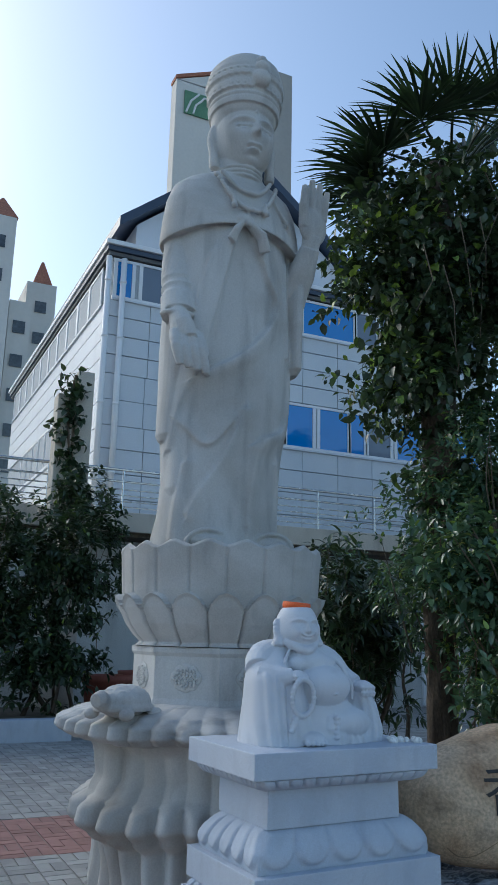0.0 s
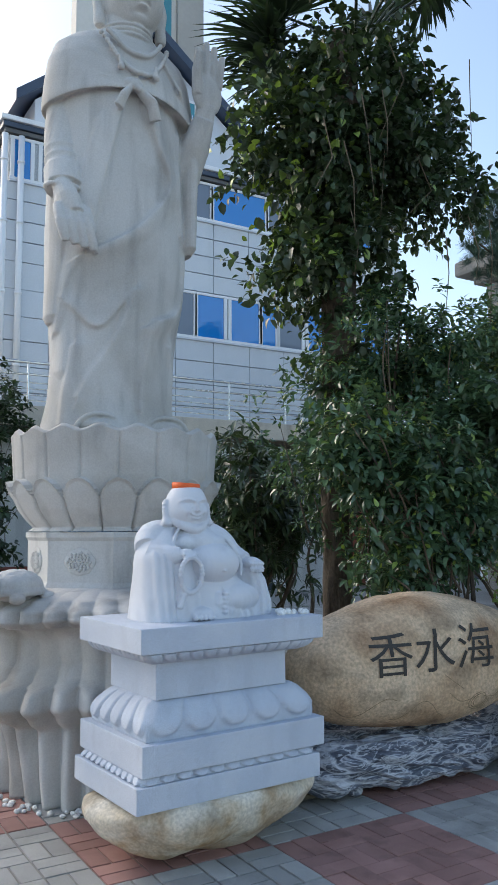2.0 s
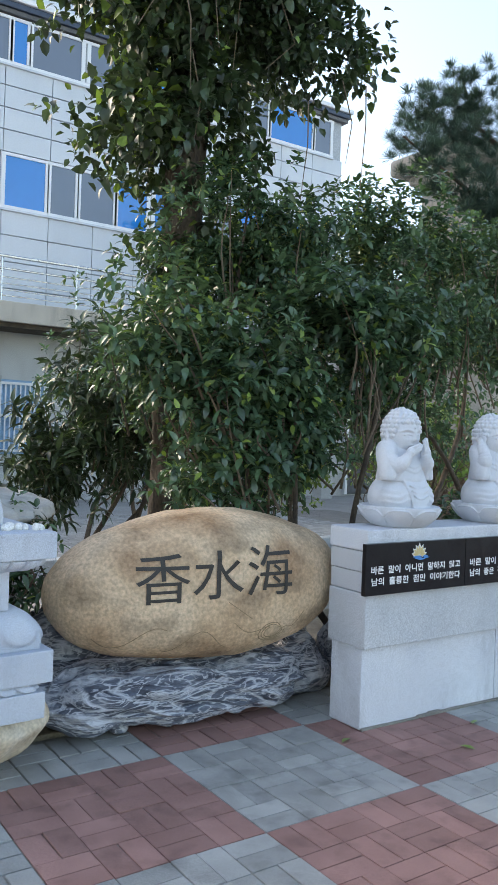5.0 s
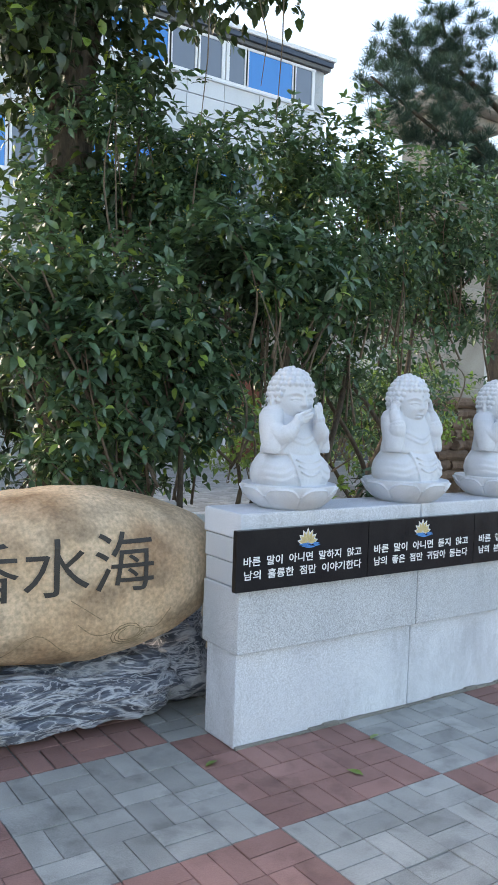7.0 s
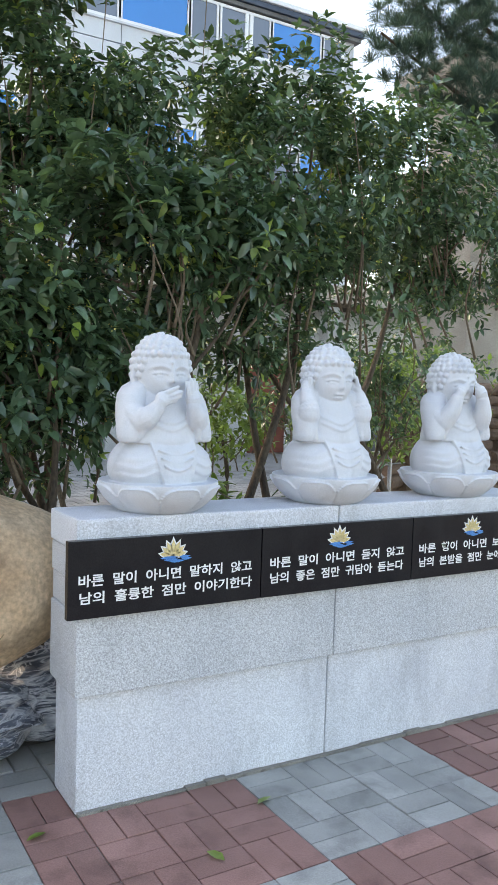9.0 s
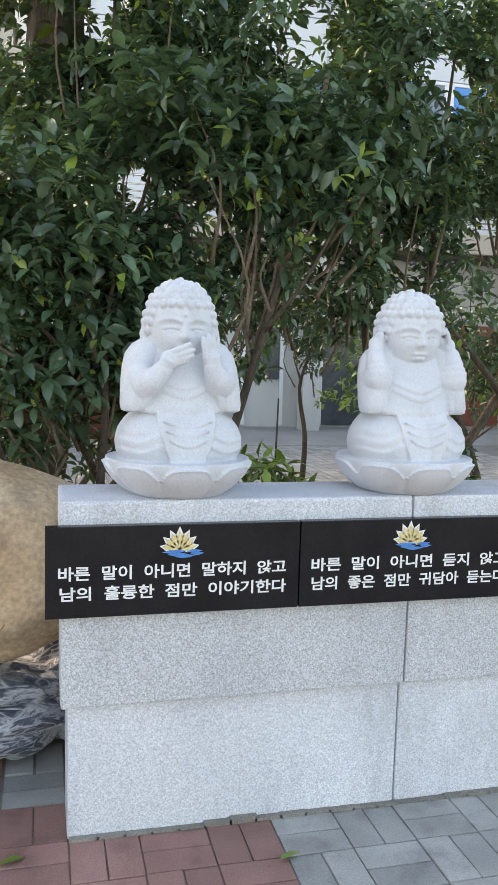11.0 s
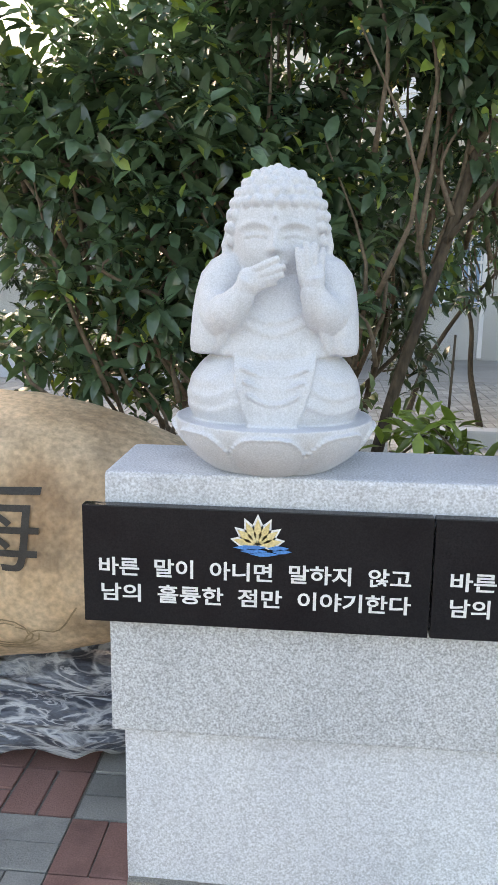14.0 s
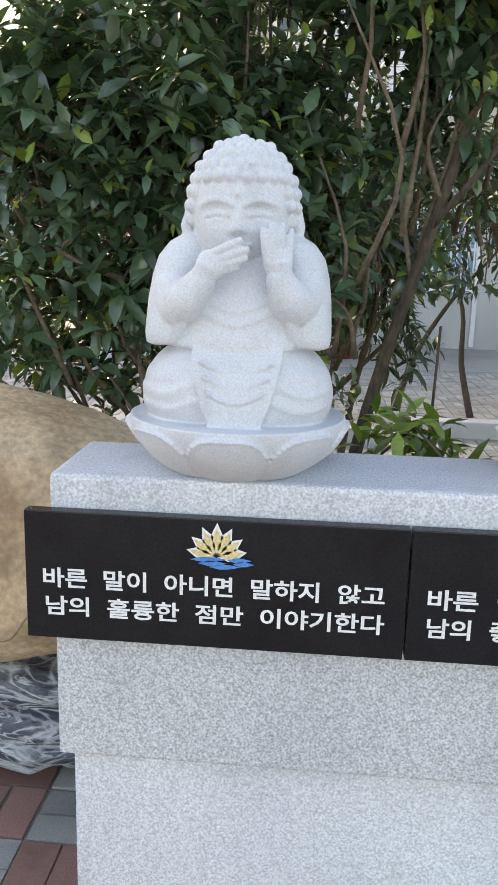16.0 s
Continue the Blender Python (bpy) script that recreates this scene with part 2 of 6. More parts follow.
def slate_mat():
    """Dark layered rock with tangled white veins."""
    m = mat("veined_slate", [(0.035, 0.042, 0.06), (0.10, 0.115, 0.15), (0.22, 0.245, 0.29)], 5, 90, 0.55, 0.7, bump_scale=30, speck=0.3, stretch=(0.5, 1, 1.8), distort=1.5)
    nt = m.node_tree
    b = nt.nodes["Principled BSDF"]
    geo = nt.nodes.new("ShaderNodeNewGeometry")
    mp = nt.nodes.new("ShaderNodeMapping")
    mp.inputs["Rotation"].default_value = (0.3, 0.25, 0.2)
    mp.inputs["Scale"].default_value = (0.8, 1.6, 3.2)
    nt.links.new(geo.outputs["Position"], mp.inputs["Vector"])
    total = None
    for sc_, wd in ((2.2, 0.06), (5.5, 0.045)):
        n = nt.nodes.new("ShaderNodeTexNoise")
        n.inputs["Scale"].default_value, n.inputs["Detail"].default_value, n.inputs["Distortion"].default_value = sc_, 6, 2.2
        nt.links.new(mp.outputs[0], n.inputs["Vector"])
        sub = nt.nodes.new("ShaderNodeMath")
        sub.operation = "SUBTRACT"
        sub.inputs[1].default_value = 0.5
        ab = nt.nodes.new("ShaderNodeMath")
        ab.operation = "ABSOLUTE"
        mr = nt.nodes.new("ShaderNodeMapRange")
        mr.inputs["From Min"].default_value, mr.inputs["From Max"].default_value = 0.0, wd
        mr.inputs["To Min"].default_value, mr.inputs["To Max"].default_value = 0.85, 0.0
        nt.links.new(n.outputs["Fac"], sub.inputs[0])
        nt.links.new(sub.outputs[0], ab.inputs[0])
        nt.links.new(ab.outputs[0], mr.inputs["Value"])
        if total is None:
            total = mr.outputs[0]
        else:
            k = nt.nodes.new("ShaderNodeMath")
            k.operation = "MAXIMUM"
            nt.links.new(total, k.inputs[0])
            nt.links.new(mr.outputs[0], k.inputs[1])
            total = k.outputs[0]
    mx = nt.nodes.new("ShaderNodeMix")
    mx.data_type = "RGBA"
    mx.inputs["B"].default_value = (0.58, 0.60, 0.64, 1)
    old = b.inputs["Base Color"].links[0].from_socket
    nt.links.new(total, mx.inputs["Factor"])
    nt.links.new(old, mx.inputs["A"])
    nt.links.new(mx.outputs["Result"], b.inputs["Base Color"])
    return m


M_SLATE = slate_mat()


# ---- mesh helpers ----
def obj(name, bm, material, smooth=False):
    me = bpy.data.meshes.new(name)
    bm.to_mesh(me)
    bm.free()
    if smooth:
        me.polygons.foreach_set("use_smooth", [True] * len(me.polygons))
    me.materials.append(material)
    return new(name, me)


def part(name, bm, material, parent, label="", smooth=False):
    ob = obj(name, bm, material, smooth)
    ob.parent = parent
    if label:
        tagged(ob, label)
    return ob


def thing(name, label, category, m=None, group="", kind=""):
    """An empty at a thing's base that carries its parts."""
    ob = new(name)
    ob.empty_display_size = 0.1
    if m is not None:
        ob.matrix_basis = m
    return tagged(ob, label, category, group, kind)


def box(bm, x0, x1, y0, y1, z0, z1, bev=0.0, m=None):
    r = bmesh.ops.create_cube(bm, size=1)
    vs = r["verts"]
    bmesh.ops.scale(bm, vec=(x1 - x0, y1 - y0, z1 - z0), verts=vs)
    bmesh.ops.translate(bm, vec=((x0 + x1) / 2, (y0 + y1) / 2, (z0 + z1) / 2), verts=vs)
    if m is not None:
        bmesh.ops.transform(bm, matrix=m, verts=vs)
    if bev:
        es = list({e for v in vs for e in v.link_edges})
        bmesh.ops.bevel(bm, geom=es, offset=bev, segments=2, affect="EDGES", profile=0.6)
    return bm


def boxbm(*a, **k):
    return box(bmesh.new(), *a, **k)


def ball(bm, c, r, rot=(0, 0, 0), seg=16):
    r = (r, r, r) if isinstance(r, (int, float)) else r
    m = pose(*c, *rot) @ Matrix.Diagonal((*r, 1))
    nv = max(6, seg * 5 // 8)
    rings(bm, [[m @ Vector((math.sin(p) * math.cos(q), math.sin(p) * math.sin(q), -math.cos(p))) for q in [2 * math.pi * i / seg for i in range(seg)]]
               for p in [math.pi * (0.04 + 0.92 * k / nv) for k in range(nv + 1)]])


def rings(bm, secs, n=24, closed=True):
    """A closed skin over rings of points (each a list of n vectors)."""
    prev, first = None, None
    for s in secs:
        cur = [bm.verts.new(p) for p in s]
        if prev:
            for i in range(len(cur)):
                j = (i + 1) % len(cur)
                bm.faces.new((prev[i], prev[j], cur[j], cur[i]))
        else:
            first = cur
        prev = cur
    if closed:
        bm.faces.new(first[::-1])
        bm.faces.new(prev)
    return bm


def loft(bm, rows, n=32, power=2.0):
    """Elliptical sections: (z, rx, ry, cx, cy)."""
    secs = []
    for z, rx, ry, cx, cy in rows:
        s = []
        for i in range(n):
            a = 2 * math.pi * i / n
            ca, sa_ = math.cos(a), math.sin(a)
            s.append((cx + rx * math.copysign(abs(ca) ** (2 / power), ca), cy + ry * math.copysign(abs(sa_) ** (2 / power), sa_), z))
        secs.append(s)
    return rings(bm, secs, n)


def tube(bm, pts, radii, n=10, flat=1.0):
    """A round limb along points, closed at both ends."""
    pts = [Vector(p) for p in pts]
    if isinstance(radii, (int, float)):
        radii = [radii] * len(pts)
    up = Vector((0.123, 0.31, 1)).normalized()
    secs = []
    for i, p in enumerate(pts):
        d = (pts[min(i + 1, len(pts) - 1)] - pts[max(i - 1, 0)]).normalized()
        u = d.cross(up)
        if u.length < 0.05:
            u = d.cross(Vector((1, 0, 0)))
        u.normalize()
        v = d.cross(u)
        secs.append([p + (u * math.cos(2 * math.pi * k / n) + v * math.sin(2 * math.pi * k / n) * flat) * radii[i] for k in range(n)])
    return rings(bm, secs, n)


def bowed(pts, steps=4):
    """Catmull-Rom points through a few given ones."""
    pts = [Vector(p) for p in pts]
    p = [pts[0] * 2 - pts[1]] + pts + [pts[-1] * 2 - pts[-2]]
    out = []
    for i in range(1, len(p) - 2):
        for k in range(steps):
            t = k / steps
            out.append(0.5 * (2 * p[i] + (p[i + 1] - p[i - 1]) * t + (2 * p[i - 1] - 5 * p[i] + 4 * p[i + 1] - p[i + 2]) * t * t + (3 * p[i] - 3 * p[i + 1] + p[i + 2] - p[i - 1]) * t ** 3))
    return out + [pts[-1]]


def arc(f, n, a=0.0, b=1.0):
    return [f(a + (b - a) * i / (n - 1)) for i in range(n)]


def carve(ob, voxel, smooth=4, factor=0.5):
    """Melts a statue's overlapping masses into one skin."""
    r = ob.modifiers.new("skin", "REMESH")
    r.mode, r.voxel_size, r.use_smooth_shade = "VOXEL", voxel, True
    s = ob.modifiers.new("soften", "SMOOTH")
    s.iterations, s.factor = smooth, factor
    return ob


def bump(d, w):
    return np.exp(-(d / w) ** 2)


def face_relief(u, w, smile=0.0, mouth=-0.50, depth=1.0):
    """Height of a carved face over its egg shape; u across, w up, both in head radii."""
    au = np.abs(u)
    d = -0.150 * bump(au - 0.39, 0.20) * bump(w - 0.05, 0.155)
    brow = 0.24 + 0.05 * smile - 0.75 * (au - 0.42) ** 2
    d += 0.065 * bump(w - brow, 0.050) * (au > 0.08) * np.clip((0.86 - au) / 0.15, 0, 1)
    d += 0.100 * np.exp(-(((au - 0.38) / 0.21) ** 2 + ((w - 0.02) / 0.085) ** 2) ** 2)
    lid = (0.015 - 0.5 * (au - 0.38) ** 2 * (1 - 2.4 * smile)) - 0.02 * (1 - smile)
    d -= 0.080 * bump(w - lid, 0.026) * np.clip((0.25 - np.abs(au - 0.38)) / 0.05, 0, 1)
    d -= 0.030 * bump(w - lid - 0.10, 0.022) * np.clip((0.25 - np.abs(au - 0.38)) / 0.06, 0, 1)
    t = np.clip((0.24 - w) / 0.44, 0, 1)
    below = 1 / (1 + np.exp(-(w + 0.245) / 0.022))
    d += (0.045 + 0.22 * t ** 1.3) * bump(u, 0.070 + 0.030 * t) * below * np.clip((0.45 - w) / 0.2, 0, 1)
    d += 0.060 * bump(au - 0.115, 0.05) * bump(w + 0.185, 0.062)
    line = mouth + smile * 1.1 * u ** 2
    half = 0.29 + 0.12 * smile
    fade = np.clip((half - au) / 0.10, 0, 1)
    d += 0.085 * bump(w - line - 0.055, 0.045) * fade * (1 - 0.25 * bump(u, 0.05))
    d += 0.095 * bump(w - line + 0.060, 0.050) * np.clip((half * 0.8 - au) / 0.12, 0, 1)
    d -= 0.075 * bump(w - line, 0.022 + 0.02 * smile) * np.clip((half - au) / 0.05, 0, 1)
    d -= 0.050 * bump(w - mouth + 0.165, 0.05) * bump(u, 0.26)
    d += 0.075 * bump(u, 0.28) * bump(w - mouth + 0.32, 0.12)
    d += (0.050 + 0.07 * smile) * bump(au - 0.52, 0.24) * bump(w + 0.22, 0.22)
    d -= 0.05 * smile * bump(au - 0.36 + 0.25 * (w + 0.3), 0.045) * bump(w + 0.36, 0.16)
    return d * depth


def carved_head(bm, c, r, smile=0.0, mouth=-0.50, jaw=0.0, depth=1.0, low=0.0, n=150, m=120):
    """An egg-shaped head with a face in relief towards -y; jaw widens its lower half, low sets the face further down."""
    secs = []
    q = np.linspace(0, 2 * math.pi, n, endpoint=False)
    for k in range(1, m):
        w = -math.cos(math.pi * k / m)
        flat = math.sqrt(1 - w * w) ** (0.80 if w < 0 else 0.92)
        x, y = flat * np.cos(q) * (1 + jaw * bump(w + 0.45, 0.4)), flat * np.sin(q)
        front = np.clip((-y - 0.15) / 0.35, 0, 1)
        y = y - face_relief(x, np.full(n, w + low), smile, mouth, depth) * front
        secs.append([(c[0] + r[0] * a, c[1] + r[1] * b, c[2] + r[2] * w) for a, b in zip(x, y)])
    rings(bm, secs)


def fold_height(x, z, folds):
    """Cloth overlaps: each fold is (points, height, soft side, crisp side)."""
    d = np.zeros_like(x)
    for pts, h, soft, crisp in folds:
        best, side = np.full_like(x, 9.0), np.zeros_like(x)
        line = bowed([(a, 0, b) for a, b in pts], 5)
        for p, q in zip(line, line[1:]):
            ex, ez = q.x - p.x, q.z - p.z
            ll = ex * ex + ez * ez + 1e-12
            t = np.clip(((x - p.x) * ex + (z - p.z) * ez) / ll, 0, 1)
            gx, gz = x - p.x - t * ex, z - p.z - t * ez
            dist = np.sqrt(gx * gx + gz * gz)
            near = dist < best
            best = np.where(near, dist, best)
            side = np.where(near, np.sign(ex * gz - ez * gx), side)
        d += h * np.where(side > 0, np.exp(-(best / soft) ** 2), np.exp(-(best / crisp) ** 2))
    return d


def draped(bm, rows, folds, n=220, nz=240, power=2.1):
    """A robed mass: smooth sections (z, rx, ry, cx, cy) with folds raised on its front."""
    R = np.array(rows, float)
    zs = np.linspace(R[0, 0], R[-1, 0], nz)
    cols = [np.interp(zs, R[:, 0], R[:, i]) for i in range(1, 5)]
    ker = np.hanning(13) / np.hanning(13).sum()
    cols = [np.convolve(np.pad(c, 6, mode="edge"), ker, "valid") for c in cols]
    q = np.linspace(0, 2 * math.pi, n, endpoint=False)
    cq, sq = np.cos(q), np.sin(q)
    ux, uy = np.sign(cq) * np.abs(cq) ** (2 / power), np.sign(sq) * np.abs(sq) ** (2 / power)
    secs = []
    for z, rx, ry, cx, cy in zip(zs, *cols):
        x, y = cx + rx * ux, cy + ry * uy
        h = fold_height(x, np.full(n, z), folds) * np.clip(-sq * 3, 0, 1)
        secs.append(list(zip(x + h * cq * 0.5, y + h * sq, np.full(n, z))))
    rings(bm, secs)


def rough_rock(bm, amp, freq, seed, amp2=0.0, freq2=1.0):
    bm.normal_update()
    o = Vector((seed * 7.1, seed * 3.3, seed * 1.7))
    for v in bm.verts:
        d = amp * noise.noise(v.co * freq + o) + amp2 * noise.noise(v.co * freq2 - o)
        v.co += v.normal * d


# leaves: one mesh of many small folded blades
def leaf_mesh(name, pos, direc, length, width, droop=0.25, rng=None, blade=None):
    pos, direc = np.asarray(pos, float), np.asarray(direc, float)
    n = len(pos)
    length = np.broadcast_to(np.asarray(length, float), (n,))
    width = np.broadcast_to(np.asarray(width, float), (n,))
    d = direc / (np.linalg.norm(direc, axis=1, keepdims=True) + 1e-9)
    r = rng.normal(size=(n, 3)) * 0.35 + np.array([0, 0, 1.0])
    s = np.cross(d, r)
    s /= np.linalg.norm(s, axis=1, keepdims=True) + 1e-9
    up = np.cross(s, d)
    L, W = length[:, None], width[:, None]
    p0 = pos
    m1 = pos + d * L * 0.35 - up * L * 0.02
    m2 = pos + d * L * 0.72 - up * L * droop * 0.45
    tip = pos + d * L - up * L * droop
    a1, b1 = m1 + s * W * 0.52 + up * W * 0.16, m1 - s * W * 0.5 + up * W * 0.16
    a2, b2 = m2 + s * W * 0.38 + up * W * 0.12, m2 - s * W * 0.38 + up * W * 0.12
    v = np.stack([p0, m1, m2, tip, a1, b1, a2, b2], 1).reshape(-1, 3)
    f = np.array([[0, 1, 4, 4], [0, 5, 1, 1], [1, 2, 6, 4], [1, 5, 7, 2], [2, 3, 6, 6], [2, 7, 3, 3]])
    idx = (np.arange(n) * 8)[:, None, None] + f[None]
    tri = idx[:, [0, 1, 4, 5], :3].reshape(-1, 3)
    quad = idx[:, [2, 3], :].reshape(-1, 4)
    me = bpy.data.meshes.new(name)
    me.vertices.add(len(v))
    me.vertices.foreach_set("co", v.ravel())
    loops = np.concatenate([tri.ravel(), quad.ravel()])
    me.loops.add(len(loops))
    me.loops.foreach_set("vertex_index", loops)
    me.polygons.add(len(tri) + len(quad))
    me.polygons.foreach_set("loop_start", np.concatenate([np.arange(len(tri)) * 3, len(tri) * 3 + np.arange(len(quad)) * 4]))
    me.polygons.foreach_set("use_smooth", np.ones(len(tri) + len(quad), bool))
    me.update(calc_edges=True)
    me.validate()
    return me


def leaf_part(name, parent, material, pos, direc, length, width, droop, rng, label=""):
    me = leaf_mesh(name, pos, direc, length, width, droop, rng)
    me.materials.append(material)
    ob = new(name, me)
    ob.parent = parent
    if label:
        tagged(ob, label)
    return ob


def whorls(rng, tips, outs, per, jitter=0.018):
    """Leaves set round shoot tips: their feet and directions."""
    n = len(tips)
    t = np.repeat(tips, per, 0)
    o = np.repeat(outs, per, 0)
    d = rng.normal(size=(n * per, 3))
    d = d / np.linalg.norm(d, axis=1, keepdims=True) + o * 0.75
    return t + rng.normal(size=t.shape) * jitter, d


def rosettes(rng, tips, outs, per):
    """Leaves radiating in even rings from each shoot, the upper ring steeper."""
    n = len(tips)
    ax = outs + rng.normal(size=(n, 3)) * 0.45
    ax /= np.linalg.norm(ax, axis=1, keepdims=True)
    e1 = np.cross(ax, np.array([0.31, 0.17, 0.93]))
    e1 /= np.linalg.norm(e1, axis=1, keepdims=True) + 1e-9
    e2 = np.cross(ax, e1)
    k = np.tile(np.arange(per), n)
    ring = (k >= (per + 1) // 2).astype(float)
    ang = np.repeat(rng.random(n) * 6.28, per) + k * (2 * math.pi / ((per + 1) // 2)) + ring * 0.7 + rng.normal(size=n * per) * 0.22
    lift = 0.10 + 0.55 * ring + rng.normal(size=n * per) * 0.22
    A, B, C = np.repeat(ax, per, 0), np.repeat(e1, per, 0), np.repeat(e2, per, 0)
    d = B * np.cos(ang)[:, None] + C * np.sin(ang)[:, None] + A * lift[:, None]
    return np.repeat(tips, per, 0) + A * (ring * 0.022 - 0.03 * (1 - ring) * rng.random(n * per))[:, None] + rng.normal(size=d.shape) * 0.004, d


# ---- ground and paving ----
bm = bmesh.new()
bmesh.ops.create_grid(bm, x_segments=2, y_segments=2, size=600)
ground = obj("ground", bm, M_YARD)
ground.location.z = -0.045
tagged(ground, "pale worn concrete yard ground reaching to the horizon", "ground", kind="structure")

bm = boxbm(-6, 12, -5, 12.8, -0.044, -0.007)
bed = obj("pavement", bm, M_JOINT)
tagged(bed, "sand bed under red and grey checkered paving bricks", "pavement", kind="structure")

bm = boxbm(2.6, 9.6, 3.72, 5.3, -0.013, 0.02, 0.01)
bmesh.ops.subdivide_edges(bm, edges=bm.edges[:], cuts=5, use_grid_fill=True)
tagged(obj("planting_bed", bm, M_SOIL), "strip of bare soil under the evergreen trees", "soil", kind="structure")


# ---- memorial wall with plaques ----
WX0, WX1, WY0, WY1 = 4.025, 6.18, 3.045, 3.325
wall = thing("memorial_wall", "low light-grey granite block wall standing on the pavers", "wall", pose(0, 0, 0))
CH = 0.008
for x0, x1 in ((WX0, 5.0605), (5.064, WX1)):
    first = x0 == WX0
    last = not first
    part("plinth_block", boxbm(x0 + 0.02 * first, x1 - 0.02 * last, WY0 + 0.035, WY1 - 0.012, 0.0, 0.406, CH), M_GRANITE, wall)
    part("upper_block", boxbm(x0, x1, WY0, WY1, 0.409, 0.684, CH), M_GRANITE_UP, wall)
    part("thin_block", boxbm(x0 + 0.006 * first, x1, WY0 + 0.006, WY1 - 0.004, 0.687, 0.786, 0.005), M_GRANITE_UP, wall)
    part("thin_block", boxbm(x0 + 0.002 * first, x1, WY0 + 0.005, WY1 - 0.002, 0.789, 0.890, 0.005), M_GRANITE_UP, wall)
    part("coping_block", boxbm(x0 - 0.004 * first, x1, WY0 - 0.004, WY1 + 0.004, 0.893, 1.0, 0.01), M_GRANITE, wall)
bm = bmesh.new()
rr_ = random.Random(4)
for i in range(26):
    x = 4.05 + i * 0.079
    box(bm, x, x + 0.085, 3.062, 3.085, 0.0, 0.006 + 0.016 * max(0, noise.noise(Vector((x * 5, 1, 3)))) + 0.006 * rr_.random())
part("mortar_bed", bm, M_JOINT, wall, "rough grey mortar under the lowest blocks")


def text_mesh(name, body, x0, x1, zc, height, depth=0.002, bold=0.0):
    """A line of writing, upright in the xz plane, fitted between x0 and x1."""
    cu = bpy.data.curves.new(name, "FONT")
    cu.body, cu.size, cu.extrude, cu.offset, cu.resolution_u = body, 1.0, 0.0, bold, 3
    tmp = new(name, cu)
    bpy.context.view_layer.update()
    me = bpy.data.meshes.new_from_object(tmp.evaluated_get(bpy.context.evaluated_depsgraph_get()))
    bpy.data.objects.remove(tmp)
    bm = bmesh.new()
    bm.from_mesh(me)
    bpy.data.meshes.remove(me)
    xs = [v.co.x for v in bm.verts]
    ys = [v.co.y for v in bm.verts]
    for v in bm.verts:
        x = x0 + (v.co.x - min(xs)) / (max(xs) - min(xs)) * (x1 - x0)
        z = zc + ((v.co.y - min(ys)) / (max(ys) - min(ys)) - 0.5) * height
        v.co = Vector((x, 0, z))
    return bm


def proud(bm, y, depth=0.0):
    """Lays flat painted shapes at y, facing the path."""
    for v in bm.verts:
        v.co.y = y
    bm.normal_update()
    bmesh.ops.reverse_faces(bm, faces=[f for f in bm.faces if f.normal.y > 0])
    return bm


def words(bm, gap):
    """A line of writing taken apart at its wide gaps."""
    fs = sorted(bm.faces, key=lambda f: min(v.co.x for v in f.verts))
    groups, right = [], None
    for f in fs:
        lo, hi = min(v.co.x for v in f.verts), max(v.co.x for v in f.verts)
        if right is None or lo > right + gap:
            groups.append([])
            right = hi
        groups[-1].append(f)
        right = max(right, hi)
    out = []
    for g in groups:
        w = bmesh.new()
        known = {}
        for f in g:
            for v in f.verts:
                if v not in known:
                    known[v] = w.verts.new(v.co)
            w.faces.new([known[v] for v in f.verts])
        out.append(w)
    bm.free()
    return out


def petal_shape(bm, cx, cz, ang, ln, wd):
    """One flat pointed petal in the xz plane, its foot at (cx, cz)."""
    ca, sa_ = math.cos(ang), math.sin(ang)
    pts = [(0, 0), (0.35, -0.5), (0.65, -0.42), (1, 0), (0.65, 0.42), (0.35, 0.5)]
    bm.faces.new([bm.verts.new((cx + ca * ln * u - sa_ * wd * v, 0, cz + sa_ * ln * u + ca * wd * v)) for u, v in pts])


def plaque(x0, x1, lines, icon_x):
    p = thing("plaque", "polished black stone plaque with white lettering and gold lotus", "plaque", pose(0, 0, 0), group="plaques along the wall")
    part("slab", boxbm(x0, x1, 3.008, 3.036, 0.684, 0.937, 0.002), M_PLAQUE, p)
    for body, a, b, zc, h in lines:
        bm = text_mesh("word", body.replace(" ", "  "), a, b, zc, h, bold=0.022)
        for w in words(bm, 0.014):
            part("word", proud(w, 3.0062), M_LETTER, p, "white painted lettering")
    z0 = 0.866
    bmw, bmg = bmesh.new(), bmesh.new()
    for k, a in enumerate((12, 38, 64, 90, 116, 142, 168)):
        ln = 0.066 - 0.003 * abs(k - 3)
        petal_shape(bmw, icon_x, z0, radians(a), ln, 0.025)
        petal_shape(bmg, icon_x + math.cos(radians(a)) * 0.006, z0 + math.sin(radians(a)) * 0.005, radians(a), ln * 0.78, 0.016)
    part("lotus_outline", proud(bmw, 3.0066, 0.001), M_LETTER, p, "white lotus outline")
    part("lotus_petals", proud(bmg, 3.0054, 0.001), M_GOLD, p, "gold lotus petals")
    bmb = bmesh.new()
    for k, (dx, dz, w) in enumerate(((-0.05, 0.0, 0.07), (0.02, 0.001, 0.045), (-0.035, -0.007, 0.055), (0.03, -0.006, 0.04), (-0.015, -0.013, 0.06))):
        petal_shape(bmb, icon_x + dx, z0 - 0.006 + dz, radians(2), w, 0.010)
    tagged(part("water_stroke", proud(bmb, 3.0048, 0.001), M_BLUE, p, "blue brushed water strokes"), kind="stuff")
    return p


